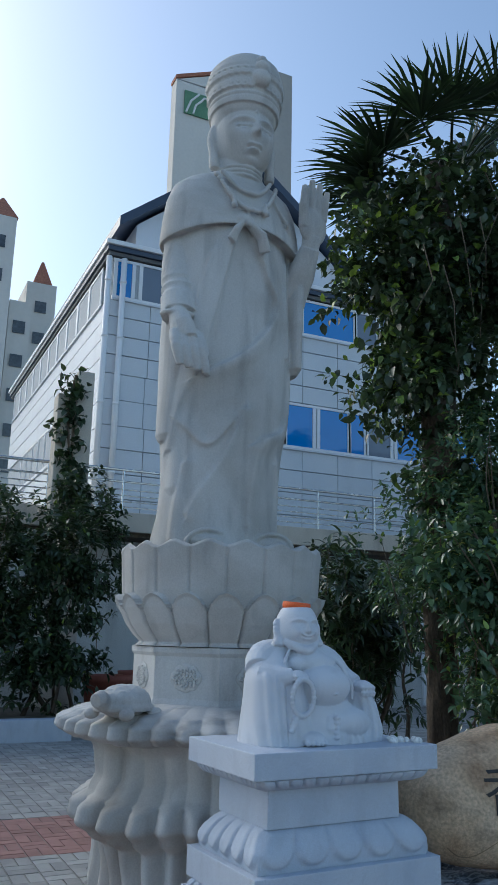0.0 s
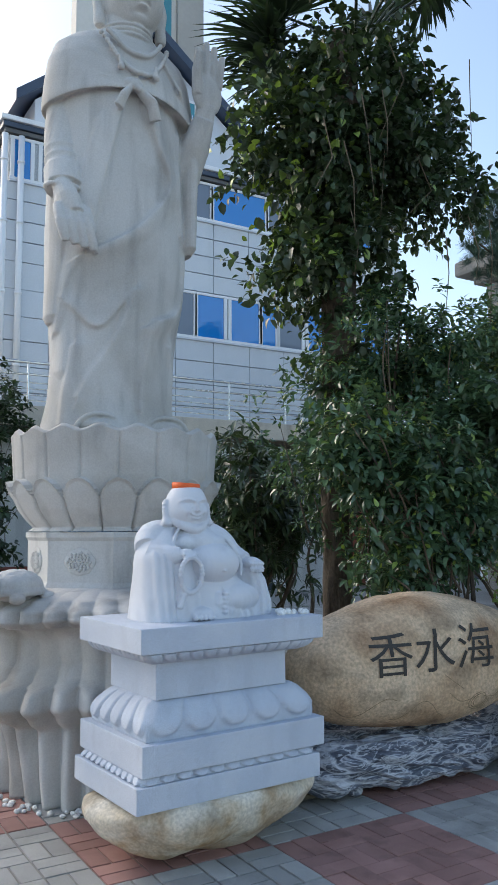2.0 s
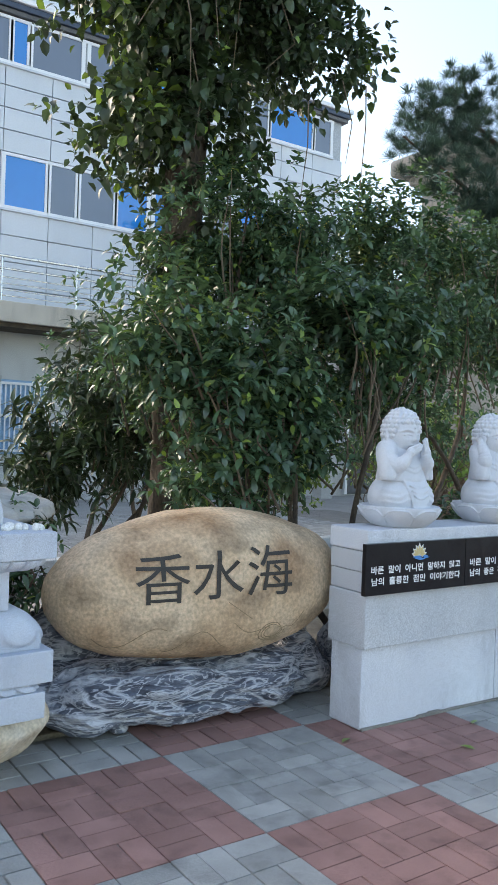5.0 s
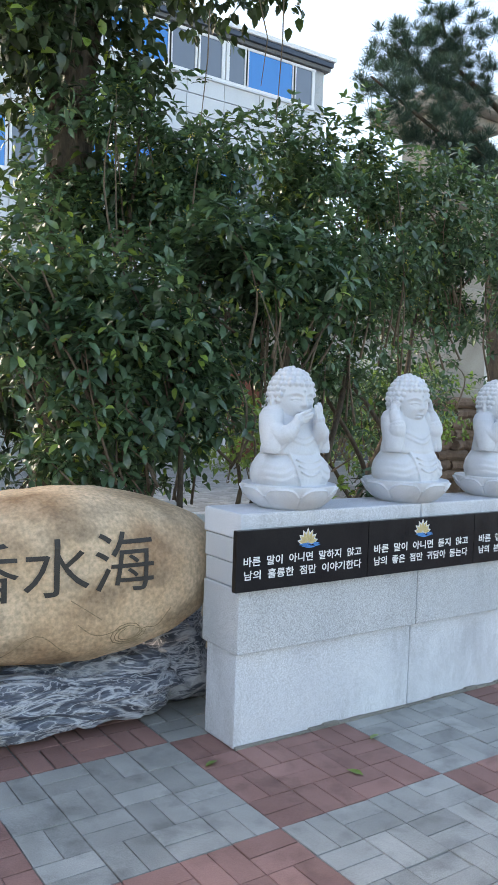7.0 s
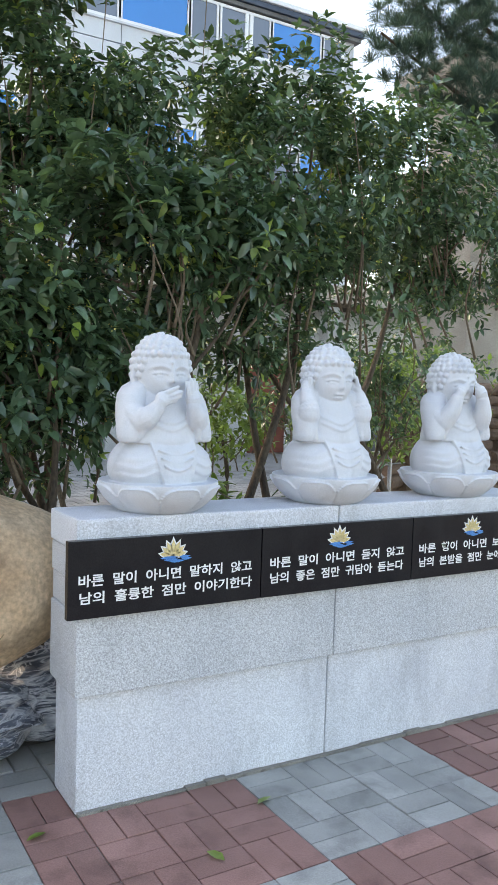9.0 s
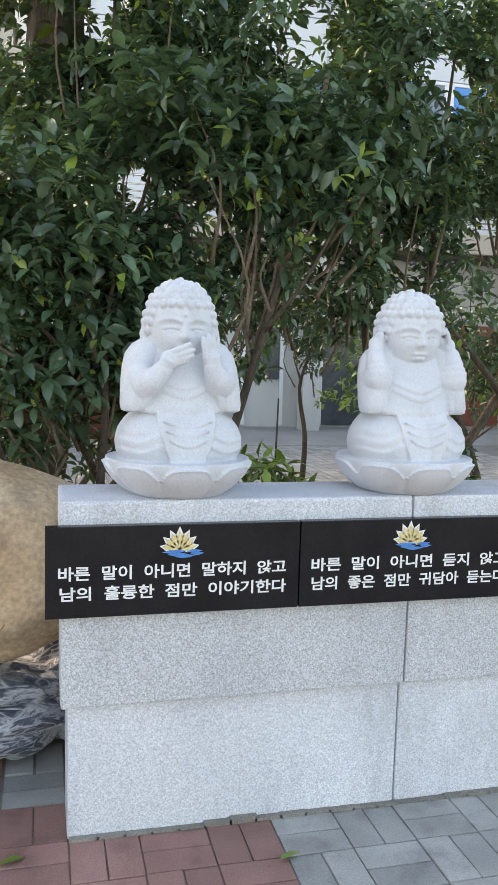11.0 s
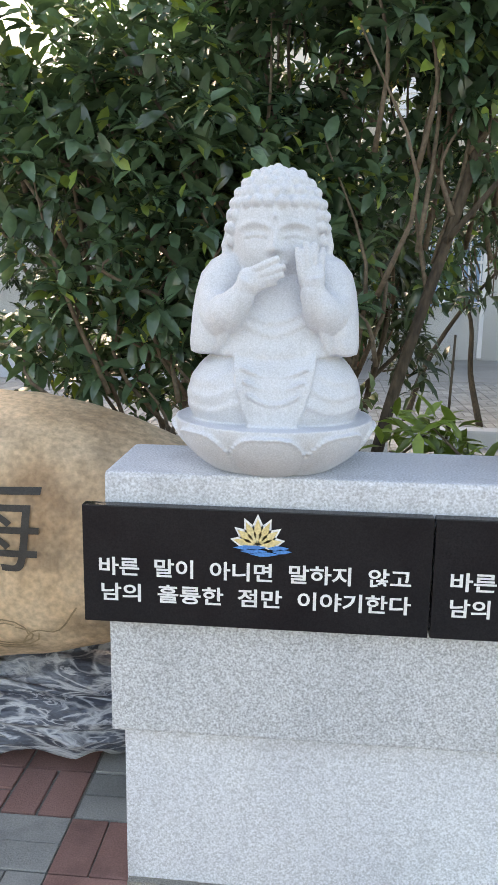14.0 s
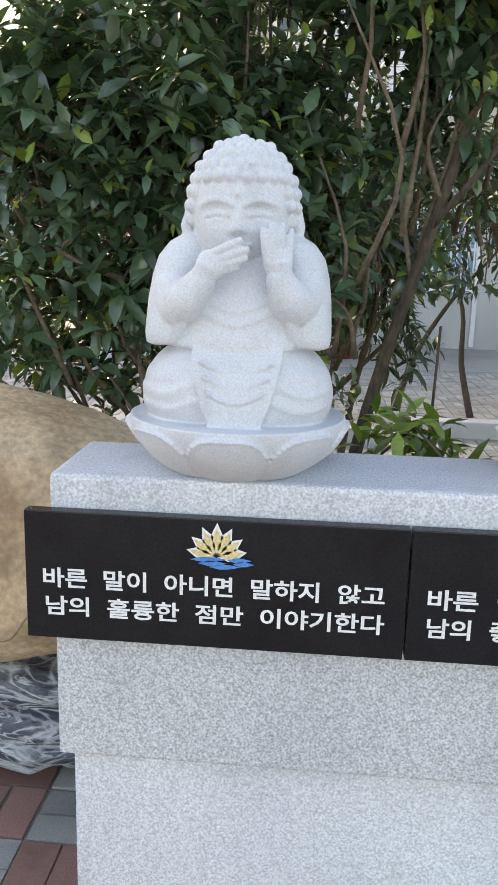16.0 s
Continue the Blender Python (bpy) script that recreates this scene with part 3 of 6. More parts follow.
plaque(3.983, 4.694, [("바른 말이 아니면 말하지 않고", 4.017, 4.655, 0.808, 0.040), ("남의 훌륭한 점만 이야기한다", 4.021, 4.657, 0.752, 0.040)], 4.345)
plaque(4.698, 5.408, [("바른 말이 아니면 듣지 않고", 4.732, 5.366, 0.808, 0.040), ("남의 좋은 점만 귀담아 듣는다", 4.734, 5.364, 0.752, 0.040)], 5.040)
plaque(5.412, 6.122, [("바른 행이 아니면 보지 않고", 5.446, 6.082, 0.808, 0.040), ("남의 본받을 점만 눈에 담는다", 5.448, 6.082, 0.752, 0.040)], 5.740)


# ---- three seated child figures ----
def lotus_dish(bm, r0, r1, z0, z1, petals, n=192):
    """A shallow bowl of broad petals, each with a raised rim."""
    secs = []
    for k in range(41):
        u = k / 40
        ring = []
        for i in range(n):
            a = 2 * math.pi * i / n
            t = 2 * (((a + math.pi / 2) * petals / (2 * math.pi) + 0.5) % 1.0) - 1
            edge = 0.90 - 0.42 * abs(t) ** 3.2
            r = r0 + (r1 - r0) * math.sin(u * math.pi / 2) ** 0.75
            if u < edge:
                r += 0.006 * (1 - t * t) + 0.0055 * math.exp(-((u - edge) / 0.05) ** 2)
            else:
                r -= 0.003
            r -= 0.007 * math.exp(-((1 - abs(t)) / 0.045) ** 2) * (u < 0.55)
            ring.append((r * math.cos(a), r * math.sin(a), z0 + (z1 - z0) * u))
        secs.append(ring)
    secs.append([(p[0] * 0.93, p[1] * 0.93, z1 - 0.004) for p in secs[-1]])
    rings(bm, secs, n)


def child_figure(kind):
    bm = bmesh.new()
    lotus_dish(bm, 0.125, 0.214, 0.0, 0.108, 8)
    # crossed legs with creased cloth over them
    folds = []
    for s in (-1, 1):
        for k, (xa, xb, za) in enumerate(((0.085, 0.172, 0.212), (0.075, 0.176, 0.180), (0.07, 0.17, 0.150))):
            folds.append(([(s * xa, za), (s * (xa * 0.5 + xb * 0.5), za - 0.020), (s * xb, za - 0.012)], 0.006, 0.013, 0.005))
    draped(bm, [(0.100, 0.160, 0.112, 0, -0.006), (0.108, 0.172, 0.124, 0, -0.006), (0.125, 0.181, 0.131, 0, -0.006), (0.155, 0.185, 0.133, 0, -0.006), (0.190, 0.177, 0.126, 0, -0.004), (0.222, 0.156, 0.108, 0, 0.0), (0.246, 0.125, 0.09, 0, 0.01)], folds, 120, 60, 2.5)
    # apron panel between the knees
    secs = []
    for z, w, y in ((0.101, 0.040, -0.140), (0.106, 0.048, -0.145), (0.14, 0.062, -0.147), (0.18, 0.074, -0.140), (0.22, 0.082, -0.122), (0.25, 0.084, -0.096)):
        secs.append([(w * math.sin(t) + 0.006, y - 0.004 * math.cos(t) ** 2, z) for t in [(-1 + 2 * i / 14) * math.pi / 2 for i in range(15)]] + [(w + 0.006, y + 0.04, z), (-w + 0.006, y + 0.04, z)])
    rings(bm, secs)
    for k in range(3):
        tube(bm, arc(lambda u: (0.006 + (0.068 - 0.008 * k) * (2 * u - 1), -0.131 - 0.010 * k, 0.222 - 0.026 * k - 0.020 * math.sin(math.pi * u)), 11), 0.0042, 6)
    # jacket hem overhanging the lap, chest and collar folds
    chest = [([(-0.075, 0.335 - 0.024 * k), (0.0, 0.308 - 0.024 * k), (0.075, 0.335 - 0.024 * k)], 0.0055, 0.012, 0.0045) for k in range(2)]
    draped(bm, [(0.240, 0.140, 0.108, 0, -0.004), (0.246, 0.146, 0.114, 0, -0.004), (0.27, 0.138, 0.106, 0, 0.0), (0.32, 0.130, 0.096, 0, 0.004), (0.37, 0.128, 0.088, 0, 0.012), (0.41, 0.118, 0.074, 0, 0.018), (0.445, 0.090, 0.055, 0, 0.018)], chest, 120, 60, 2.1)
    # head, ears, curls
    hz = 0.492
    carved_head(bm, (0, 0.004, hz), (0.098, 0.098, 0.119), 0.0, -0.48, -0.03, 0.85, 0.15)
    for s in (-1, 1):
        tube(bm, [(s * 0.098, 0.004, hz + 0.01), (s * 0.105, 0.0, hz - 0.03), (s * 0.098, -0.004, hz - 0.075)], [0.010, 0.013, 0.012], 10)
    for j in range(12):
        p = 0.10 + j * 0.205
        cnt = max(1, int(round(2 * math.pi * math.sin(p) * 0.104 / 0.0262)))
        for i in range(cnt):
            a = 2 * math.pi * (i + 0.5 * (j % 2)) / cnt - math.pi / 2
            d = Vector((math.sin(p) * math.cos(a), math.sin(p) * math.sin(a), math.cos(p)))
            line = 0.36 - 2.4 * max(0, abs(d.x) - 0.66) if d.y < 0 else -0.45
            if d.z > line:
                j3 = noise.noise_vector(d * 9) * 0.005
                ball(bm, (d.x * 0.100 + j3.x, 0.006 + d.y * 0.100 + j3.y, hz + d.z * 0.120 + j3.z), 0.0130, seg=10)
    ball(bm, (0, -0.0960, hz + 0.022), 0.0058, seg=8)

    def arm(s, elbow, wrist, hand, tips):
        drop = Vector((0, 0, -0.014 if kind == "mouth" else 0.0))
        e, w_, h = Vector(elbow), Vector(wrist) + drop, Vector(hand) + drop
        tips = [Vector(t_) + drop for t_ in tips]
        # rounded upper arm and the sleeve hanging from it to a soft tip
        loft(bm, [(0.241, 0.018, 0.022, s * 0.142, -0.052), (0.246, 0.031, 0.036, s * 0.141, -0.050), (0.262, 0.038, 0.046, s * 0.137, -0.046), (0.29, 0.043, 0.054, s * 0.131, -0.038), (0.33, 0.048, 0.060, s * 0.124, -0.026),
                  (0.37, 0.050, 0.062, s * 0.117, -0.012), (0.405, 0.050, 0.060, s * 0.108, 0.0), (0.432, 0.042, 0.050, s * 0.096, 0.008), (0.448, 0.026, 0.032, s * 0.084, 0.012)], 32)
        ball(bm, e, (0.043, 0.043, 0.043), seg=20)
        tube(bm, bowed([(s * 0.105, -0.005, 0.385), (s * 0.120, -0.038, 0.345), e], 3), 0.044, 18)
        tube(bm, bowed([e, e.lerp(w_, 0.5) + Vector((0, -0.008, -0.004)), w_], 3), [0.043, 0.042, 0.041, 0.038, 0.034, 0.031, 0.028], 16)
        # inner edge of the sleeve, from wrist down to its tip
        tube(bm, bowed([w_ + Vector((0, 0.006, -0.026)), w_.lerp(Vector((s * 0.112, -0.085, 0.25)), 0.5) + Vector((0, -0.004, 0)), Vector((s * 0.110, -0.080, 0.262)), Vector((s * 0.124, -0.070, 0.252))], 4), 0.011, 10)
        ball(bm, w_, 0.028, seg=14)
        tube(bm, [w_, h], [0.026, 0.027], 14, 0.75)
        ball(bm, h, (0.028, 0.017, 0.028), seg=14)
        mean = sum(tips, Vector()) / len(tips)
        for tp in tips:
            foot = h + (tp - mean) * 0.75
            tube(bm, bowed([foot, (foot + tp) / 2 + Vector((0, -0.004, 0)), tp], 3), [0.0085, 0.0085, 0.0083, 0.0080, 0.0077, 0.0072, 0.0060], 9)

    if kind == "mouth":
        arm(-1, (-0.104, -0.074, 0.318), (-0.064, -0.108, 0.372), (-0.044, -0.114, 0.404), [(0.012, -0.124, 0.449), (0.024, -0.125, 0.434), (0.022, -0.123, 0.418), (0.008, -0.119, 0.403)])
        arm(1, (0.106, -0.072, 0.322), (0.080, -0.102, 0.378), (0.074, -0.104, 0.412), [(0.046, -0.110, 0.470), (0.062, -0.107, 0.480), (0.078, -0.100, 0.480), (0.094, -0.088, 0.470)])
    elif kind == "ears":
        for s in (-1, 1):
            arm(s, (s * 0.126, -0.056, 0.345), (s * 0.126, -0.036, 0.420), (s * 0.118, -0.024, 0.450), [(s * 0.108, -0.036, 0.500), (s * 0.110, -0.020, 0.510), (s * 0.112, -0.004, 0.506), (s * 0.110, 0.012, 0.495)])
    else:
        for s in (-1, 1):
            arm(s, (s * 0.108, -0.070, 0.325), (s * 0.076, -0.108, 0.420), (s * 0.058, -0.112, 0.455), [(s * 0.020, -0.112, 0.492), (s * 0.020, -0.115, 0.480), (s * 0.022, -0.115, 0.468), (s * 0.028, -0.112, 0.456)])
    ob = obj("child_statue", bm, M_WHITE, True)
    return carve(ob, 0.0030, 1, 0.35)


for x, kind, what in ((4.362, "mouth", "covering its mouth"), (5.085, "ears", "covering its ears"), (5.755, "eyes", "covering its eyes")):
    ob = child_figure(kind)
    ob.matrix_basis = pose(x, 3.178, 0.999)
    tagged(ob, "white granite seated child statue on a lotus dish, " + what, "statue", "child statues on the wall")


# ---- engraved boulder and slate rock ----
def boulder_point(a, b):
    """A point of the boulder's skin: a turns about the long axis, b runs through the outline in the xz plane."""
    c, s = math.cos(b), math.sin(b)
    rx = 0.80
    rz = 0.385 if s > 0 else 0.355
    p = (1.75 if s > 0 else 2.7) if c < 0 else (2.3 if s > 0 else 2.2)
    r = 1 / ((abs(c) / rx) ** p + (abs(s) / rz) ** p) ** (1 / p)
    return r * c, r * s


bm = bmesh.new()
NB, NR = 96, 40
secs = []
for k in range(1, NR):
    u = -1 + 2 * k / NR
    q = (1 - abs(u) ** 2.6) ** (1 / 2.6)
    ring = []
    for i in range(NB):
        x, z = boulder_point(0, 2 * math.pi * i / NB)
        ring.append((x * q + 0.02 * u, u * (0.36 if u < 0 else 0.19), z * q + 0.02))
    secs.append(ring)
rings(bm, secs[::-1])
rough_rock(bm, 0.022, 2.6, 3, 0.006, 11)
boulder = thing("engraved_boulder", "large smooth tan boulder with dark engraved characters, lying on slate", "boulder", pose(3.445, 3.69, 0.662, 0, 0, -7))
stone = part("stone", bm, M_BOULDER, boulder, "", True)
bpy.context.view_layer.update()
stone_dg = bpy.context.evaluated_depsgraph_get()


def onto_stone(bm, lift):
    """Lays flat shapes in the xz plane on the boulder's front."""
    for v in bm.verts:
        hit, p, nrm, _ = stone.ray_cast(Vector((v.co.x, -2, v.co.z)), Vector((0, 1, 0)))
        v.co.y = (p.y if hit else -0.3) - lift
    bm.normal_update()
    bmesh.ops.reverse_faces(bm, faces=[f for f in bm.faces if f.normal.y > 0])
    return bm


def refine(bm, size):
    for _ in range(4):
        es = [e for e in bm.edges if e.calc_length() > size]
        if not es:
            break
        bmesh.ops.subdivide_edges(bm, edges=es, cuts=1)
        bmesh.ops.triangulate(bm, faces=bm.faces[:])


for ch, x0, x1, z0, z1 in (("香", 3.005, 3.268, 0.655, 0.880), ("水", 3.285, 3.550, 0.662, 0.892), ("\uFA45", 3.568, 3.828, 0.665, 0.908)):
    bm = text_mesh("character", ch, x0 - 3.455, x1 - 3.455, (z0 + z1) / 2 - 0.662, z1 - z0, bold=0.0)
    bmesh.ops.triangulate(bm, faces=bm.faces[:])
    refine(bm, 0.018)
    part("character", onto_stone(bm, 0.006), M_TEXT, boulder, "dark engraved character")
# faint incised scroll lines
M_INCISE = mat("incised_line", [(0.24, 0.17, 0.10), (0.34, 0.25, 0.15)], 10, 90, 0.8, 0.0)
bm = bmesh.new()
sc = []
for k in range(3):
    sc.append([(0.27 + (0.055 - 0.010 * k + 0.004 * t) * math.cos(0.55 * t + k), -0.185 + (0.05 - 0.010 * k) * math.sin(0.55 * t + k)) for t in range(11)])
sc.append([(0.05 + 0.02 * t, -0.12 - 0.03 * math.sin(t * 0.42) - 0.006 * t) for t in range(11)])
sc.append([(0.30 + 0.018 * t, -0.215 + 0.012 * t + 0.02 * math.sin(t * 0.8)) for t in range(10)])
sc.append([(-0.62 + 0.03 * t, -0.17 - 0.05 * math.sin(t * 0.5)) for t in range(12)])
sc.append([(-0.30 + 0.03 * t, -0.20 - 0.05 * math.sin(t * 0.6 + 1)) for t in range(12)])
sc.append([(0.02 + 0.016 * t, -0.02 - 0.011 * t) for t in range(9)])
for line in sc:
    for (xa, za), (xb, zb) in zip(line, line[1:]):
        d = Vector((xb - xa, 0, zb - za)).normalized()
        nn = Vector((-d.z, 0, d.x)) * 0.0022
        bm.faces.new([bm.verts.new(Vector((xa, 0, za)) - nn), bm.verts.new(Vector((xb, 0, zb)) - nn), bm.verts.new(Vector((xb, 0, zb)) + nn), bm.verts.new(Vector((xa, 0, za)) + nn)])
tagged(part("scroll_engraving", onto_stone(bm, 0.003), M_INCISE, boulder, "thin engraved scroll lines"), kind="stuff")

bm = bmesh.new()
bmesh.ops.create_icosphere(bm, subdivisions=6, radius=1)
for v in bm.verts:
    n = v.co.copy()
    f = [math.copysign(abs(c) ** 0.62, c) for c in n]
    x = f[0] * 0.74
    v.co = Vector((x, f[1] * (0.32 - 0.07 * f[0]), f[2] * (0.135 + 0.020 * f[0]) + 0.015 * f[0]))
bm.normal_update()
for v in bm.verts:
    q = Vector((v.co.x * 1.6, v.co.y * 4, v.co.z * 9 + v.co.x * 1.5))
    d = 0.050 * noise.noise(v.co * 3.1 + Vector((5, 2, 1))) - 0.070 * abs(noise.noise(q + Vector((9, 9, 2)))) - 0.045 * abs(noise.noise(q * 2.3)) + 0.014 * noise.noise(q * 6.1) + 0.03
    v.co += v.normal * d
slate = obj("slate_rock", bm, M_SLATE, False)
slate.matrix_basis = pose(3.34, 3.77, 0.165, 0, 0, -8)
tagged(slate, "jagged dark slate rock with wavy white veins under the boulder", "rock")
for (x, y, r) in ((3.0, 3.62, 0.05), (3.5, 3.62, 0.05), (2.85, 3.85, 0.07), (3.8, 3.8, 0.07)):
    bm = bmesh.new()
    bmesh.ops.create_icosphere(bm, subdivisions=3, radius=r)
    rough_rock(bm, 0.02, 9, x)
    for v in bm.verts:
        v.co.z *= 0.6
    ob = obj("wedge_stone", bm, M_SLATE, False)
    ob.location = (x, y, 0.03)
    tagged(ob, "small dark stone wedged under the slate rock", "stone", "wedge stones")
# dark rocks behind, in the gap beside the wall
for (x, y, z, r) in ((2.86, 4.12, 0.2, (0.3, 0.16, 0.28)), (3.4, 4.14, 0.2, (0.4, 0.16, 0.3)), (4.12, 3.78, 0.16, (0.24, 0.2, 0.22)), (4.62, 3.75, 0.3, (0.22, 0.2, 0.34)), (5.25, 3.72, 0.25, (0.25, 0.2, 0.32)), (4.2, 4.15, 0.3, (0.32, 0.25, 0.36)), (5.0, 3.95, 0.3, (0.2, 0.2, 0.4))):
    bm = bmesh.new()
    bmesh.ops.create_icosphere(bm, subdivisions=4, radius=1)
    for v in bm.verts:
        v.co = Vector((v.co.x * r[0], v.co.y * r[1], v.co.z * r[2]))
    rough_rock(bm, 0.09, 4, x, 0.03, 13)
    ob = obj("garden_rock", bm, M_SLATE, False)
    ob.location = (x, y, z)
    tagged(ob, "rough dark garden rock with pale veins on the soil", "rock", "garden rocks behind the wall")


# ---- laughing figure on its pedestal ----
PED = pose(1.545, 3.155, 0, 0, 0, 3.5)
rock = bmesh.new()
bmesh.ops.create_icosphere(rock, subdivisions=5, radius=1)
for v in rock.verts:
    f = [math.copysign(abs(c) ** 0.75, c) for c in v.co]
    z = f[2] * 0.17
    v.co = Vector((f[0] * 0.54 * (1 + 0.20 * f[2]), f[1] * 0.34 * (1 + 0.25 * f[2]), z))
rough_rock(rock, 0.07, 2.6, 5, 0.022, 8)
for v in rock.verts:
    v.co.z = min(v.co.z, 0.128)
ob = obj("rock_base", rock, M_ROCKBASE, True)
ob.location = (2.0, 3.52, 0.165)
tagged(ob, "cream and rust weathered flat rock under the pedestal", "rock")

ped = thing("statue_pedestal", "pale grey stepped granite pedestal with lotus carving on a rock", "pedestal", PED)


def slab(name, x0, x1, z0, z1, dy=0.0, bev=0.005):
    part(name, boxbm(x0, x1, dy, 0.62 - dy, z0, z1, bev), M_PED, ped)


slab("top_slab", -0.015, 0.955, 0.925, 1.032, -0.01)
slab("neck_block", 0.105, 0.80, 0.715, 0.875, 0.085)
slab("middle_slab", -0.005, 0.955, 0.432, 0.56, -0.01)
slab("base_slab", -0.03, 0.925, 0.292, 0.398, -0.01)


def petal_row(name, x0, x1, y0, y1, z0, z1, count, bulge, lean, label, deep=0.014):
    """A band of petals in relief round the four sides, leaning from the lower to the upper rectangle."""
    bm = bmesh.new()
    n, nu = count * 14, 20
    secs = []
    for iu in range(nu + 1):
        u = iu / nu
        ring = []
        for side in range(4):
            for i in range(n):
                t = i / n
                c = abs(2 * ((t * count) % 1) - 1)
                tip = 0.10 + 0.45 * c ** 2.5
                rel = deep * (1 - c ** 5) * (0.75 + 0.25 * c) * min(1, max(0, (u - tip) / 0.08)) * min(1, (1 - u) / 0.2 + 0.35) if 0 < iu < nu else 0
                k = lean * u + bulge * math.sin(math.pi * u) + rel
                xa, xb, ya, yb = x0 - lean * u - bulge * math.sin(math.pi * u), x1 + lean * u + bulge * math.sin(math.pi * u), y0 - lean * u - bulge * math.sin(math.pi * u), y1 + lean * u + bulge * math.sin(math.pi * u)
                p = ((xa + (xb - xa) * t, ya - rel), (xb + rel, ya + (yb - ya) * t), (xb + (xa - xb) * t, yb + rel), (xa - rel, yb + (ya - yb) * t))[side]
                ring.append((p[0], p[1], z0 + (z1 - z0) * u))
        secs.append(ring)
    rings(bm, secs)
    return part(name, bm, M_PED, ped, label, True)


petal_row("upper_petal_band", 0.075, 0.865, 0.065, 0.555, 0.872, 0.925, 13, 0.012, 0.045, "carved row of small rounded petals", 0.024)
petal_row("petal_tier", 0.035, 0.915, 0.035, 0.585, 0.558, 0.718, 5, 0.030, -0.075, "sloping tier of broad carved petals", 0.024)
petal_row("lower_petal_band", 0.0, 0.895, 0.01, 0.60, 0.394, 0.436, 11, 0.008, -0.025, "carved row of lotus petals", 0.022)


def laughing_figure():
    bm = bmesh.new()
    robe = [([(-0.335 + 0.032 * k, 0.30), (-0.338 + 0.033 * k, 0.15), (-0.335 + 0.036 * k, 0.0)], 0.012, 0.020, 0.007) for k in range(4)]
    draped(bm, [(0, 0.315, 0.20, -0.015, 0.02), (0.05, 0.312, 0.20, -0.015, 0.02), (0.16, 0.285, 0.185, -0.02, 0.03), (0.28, 0.255, 0.165, -0.035, 0.03), (0.36, 0.225, 0.145, -0.055, 0.03), (0.42, 0.165, 0.115, -0.07, 0.02), (0.455, 0.09, 0.08, -0.075, 0.0)], [], 140, 80)
    # bare belly and chest
    ball(bm, (0.0, -0.115, 0.250), (0.152, 0.135, 0.100), seg=36)
    ball(bm, (0.012, -0.247, 0.222), (0.012, 0.006, 0.005), seg=8)
    ball(bm, (-0.045, -0.060, 0.350), (0.150, 0.105, 0.075), seg=30)
    for s in (-1, 1):
        ball(bm, (-0.045 + s * 0.068, -0.110, 0.350), (0.066, 0.052, 0.042), seg=20)
    # bald laughing head with long lobes
    hx, hy, hz = -0.085, -0.052, 0.520
    carved_head(bm, (hx, hy, hz), (0.100, 0.108, 0.112), 0.85, -0.46, 0.13, 0.95)
    tube(bm, arc(lambda u: (hx + 0.085 * (2 * u - 1), hy - 0.088 + 0.06 * (2 * u - 1) ** 2, hz - 0.108 + 0.045 * (2 * u - 1) ** 2), 11), 0.020, 10)
    for s in (-1, 1):
        tube(bm, bowed([(hx + s * 0.100, hy + 0.012, hz + 0.032), (hx + s * 0.113, hy, hz - 0.01), (hx + s * 0.108, hy - 0.008, hz - 0.055), (hx + s * 0.112, hy - 0.018, hz - 0.092)], 3), [0.012, 0.017, 0.019, 0.018, 0.017, 0.018, 0.022, 0.026, 0.028, 0.024], 12)
    # arm with the string of beads, its sleeve cuffed above a long straight fall of cloth
    tube(bm, bowed([(-0.13, 0.02, 0.385), (-0.225, 0.0, 0.36), (-0.268, -0.04, 0.315)], 3), [0.075, 0.085, 0.090, 0.092, 0.088, 0.082, 0.076], 20)
    tube(bm, bowed([(-0.272, -0.07, 0.300), (-0.225, -0.15, 0.292), (-0.185, -0.185, 0.298)], 3), [0.062, 0.058, 0.054, 0.048, 0.044, 0.040, 0.036], 16)
    ball(bm, (-0.168, -0.196, 0.300), (0.045, 0.030, 0.026), seg=16)
    for k in range(4):
        tube(bm, [(-0.192 + 0.020 * k, -0.205, 0.308), (-0.192 + 0.020 * k, -0.226, 0.296), (-0.190 + 0.020 * k, -0.222, 0.276)], [0.010, 0.010, 0.008], 8)
    draped(bm, [(0, 0.100, 0.165, -0.255, -0.045), (0.1, 0.094, 0.155, -0.252, -0.048), (0.2, 0.088, 0.142, -0.250, -0.052), (0.29, 0.086, 0.128, -0.248, -0.048), (0.34, 0.086, 0.112, -0.228, -0.030), (0.39, 0.080, 0.092, -0.200, -0.010), (0.43, 0.062, 0.070, -0.170, 0.0), (0.45, 0.03, 0.04, -0.155, 0.0)], robe, 100, 60)
    for i in range(24):
        a = 2 * math.pi * i / 24
        ball(bm, (-0.158 + 0.056 * math.cos(a), -0.232 - 0.002 * math.sin(a), 0.208 + 0.078 * math.sin(a)), 0.0128, seg=10)
    tube(bm, [(-0.175, -0.125, 0.275), (-0.165, -0.138, 0.13), (-0.150, -0.142, 0.0)], [0.07, 0.088, 0.095], 18)
    for k in range(4):
        ball(bm, (-0.196 - 0.006 * k, -0.228, 0.118 - 0.016 * k), (0.016, 0.012, 0.012), seg=8)
    # other arm, hand hanging over the raised knee
    tube(bm, bowed([(0.03, 0.02, 0.385), (0.12, 0.0, 0.345), (0.185, -0.03, 0.285), (0.225, -0.10, 0.258)], 3), [0.078, 0.080, 0.080, 0.078, 0.074, 0.068, 0.062, 0.055, 0.047, 0.040], 18)
    ball(bm, (0.236, -0.130, 0.246), (0.050, 0.055, 0.032), seg=18)
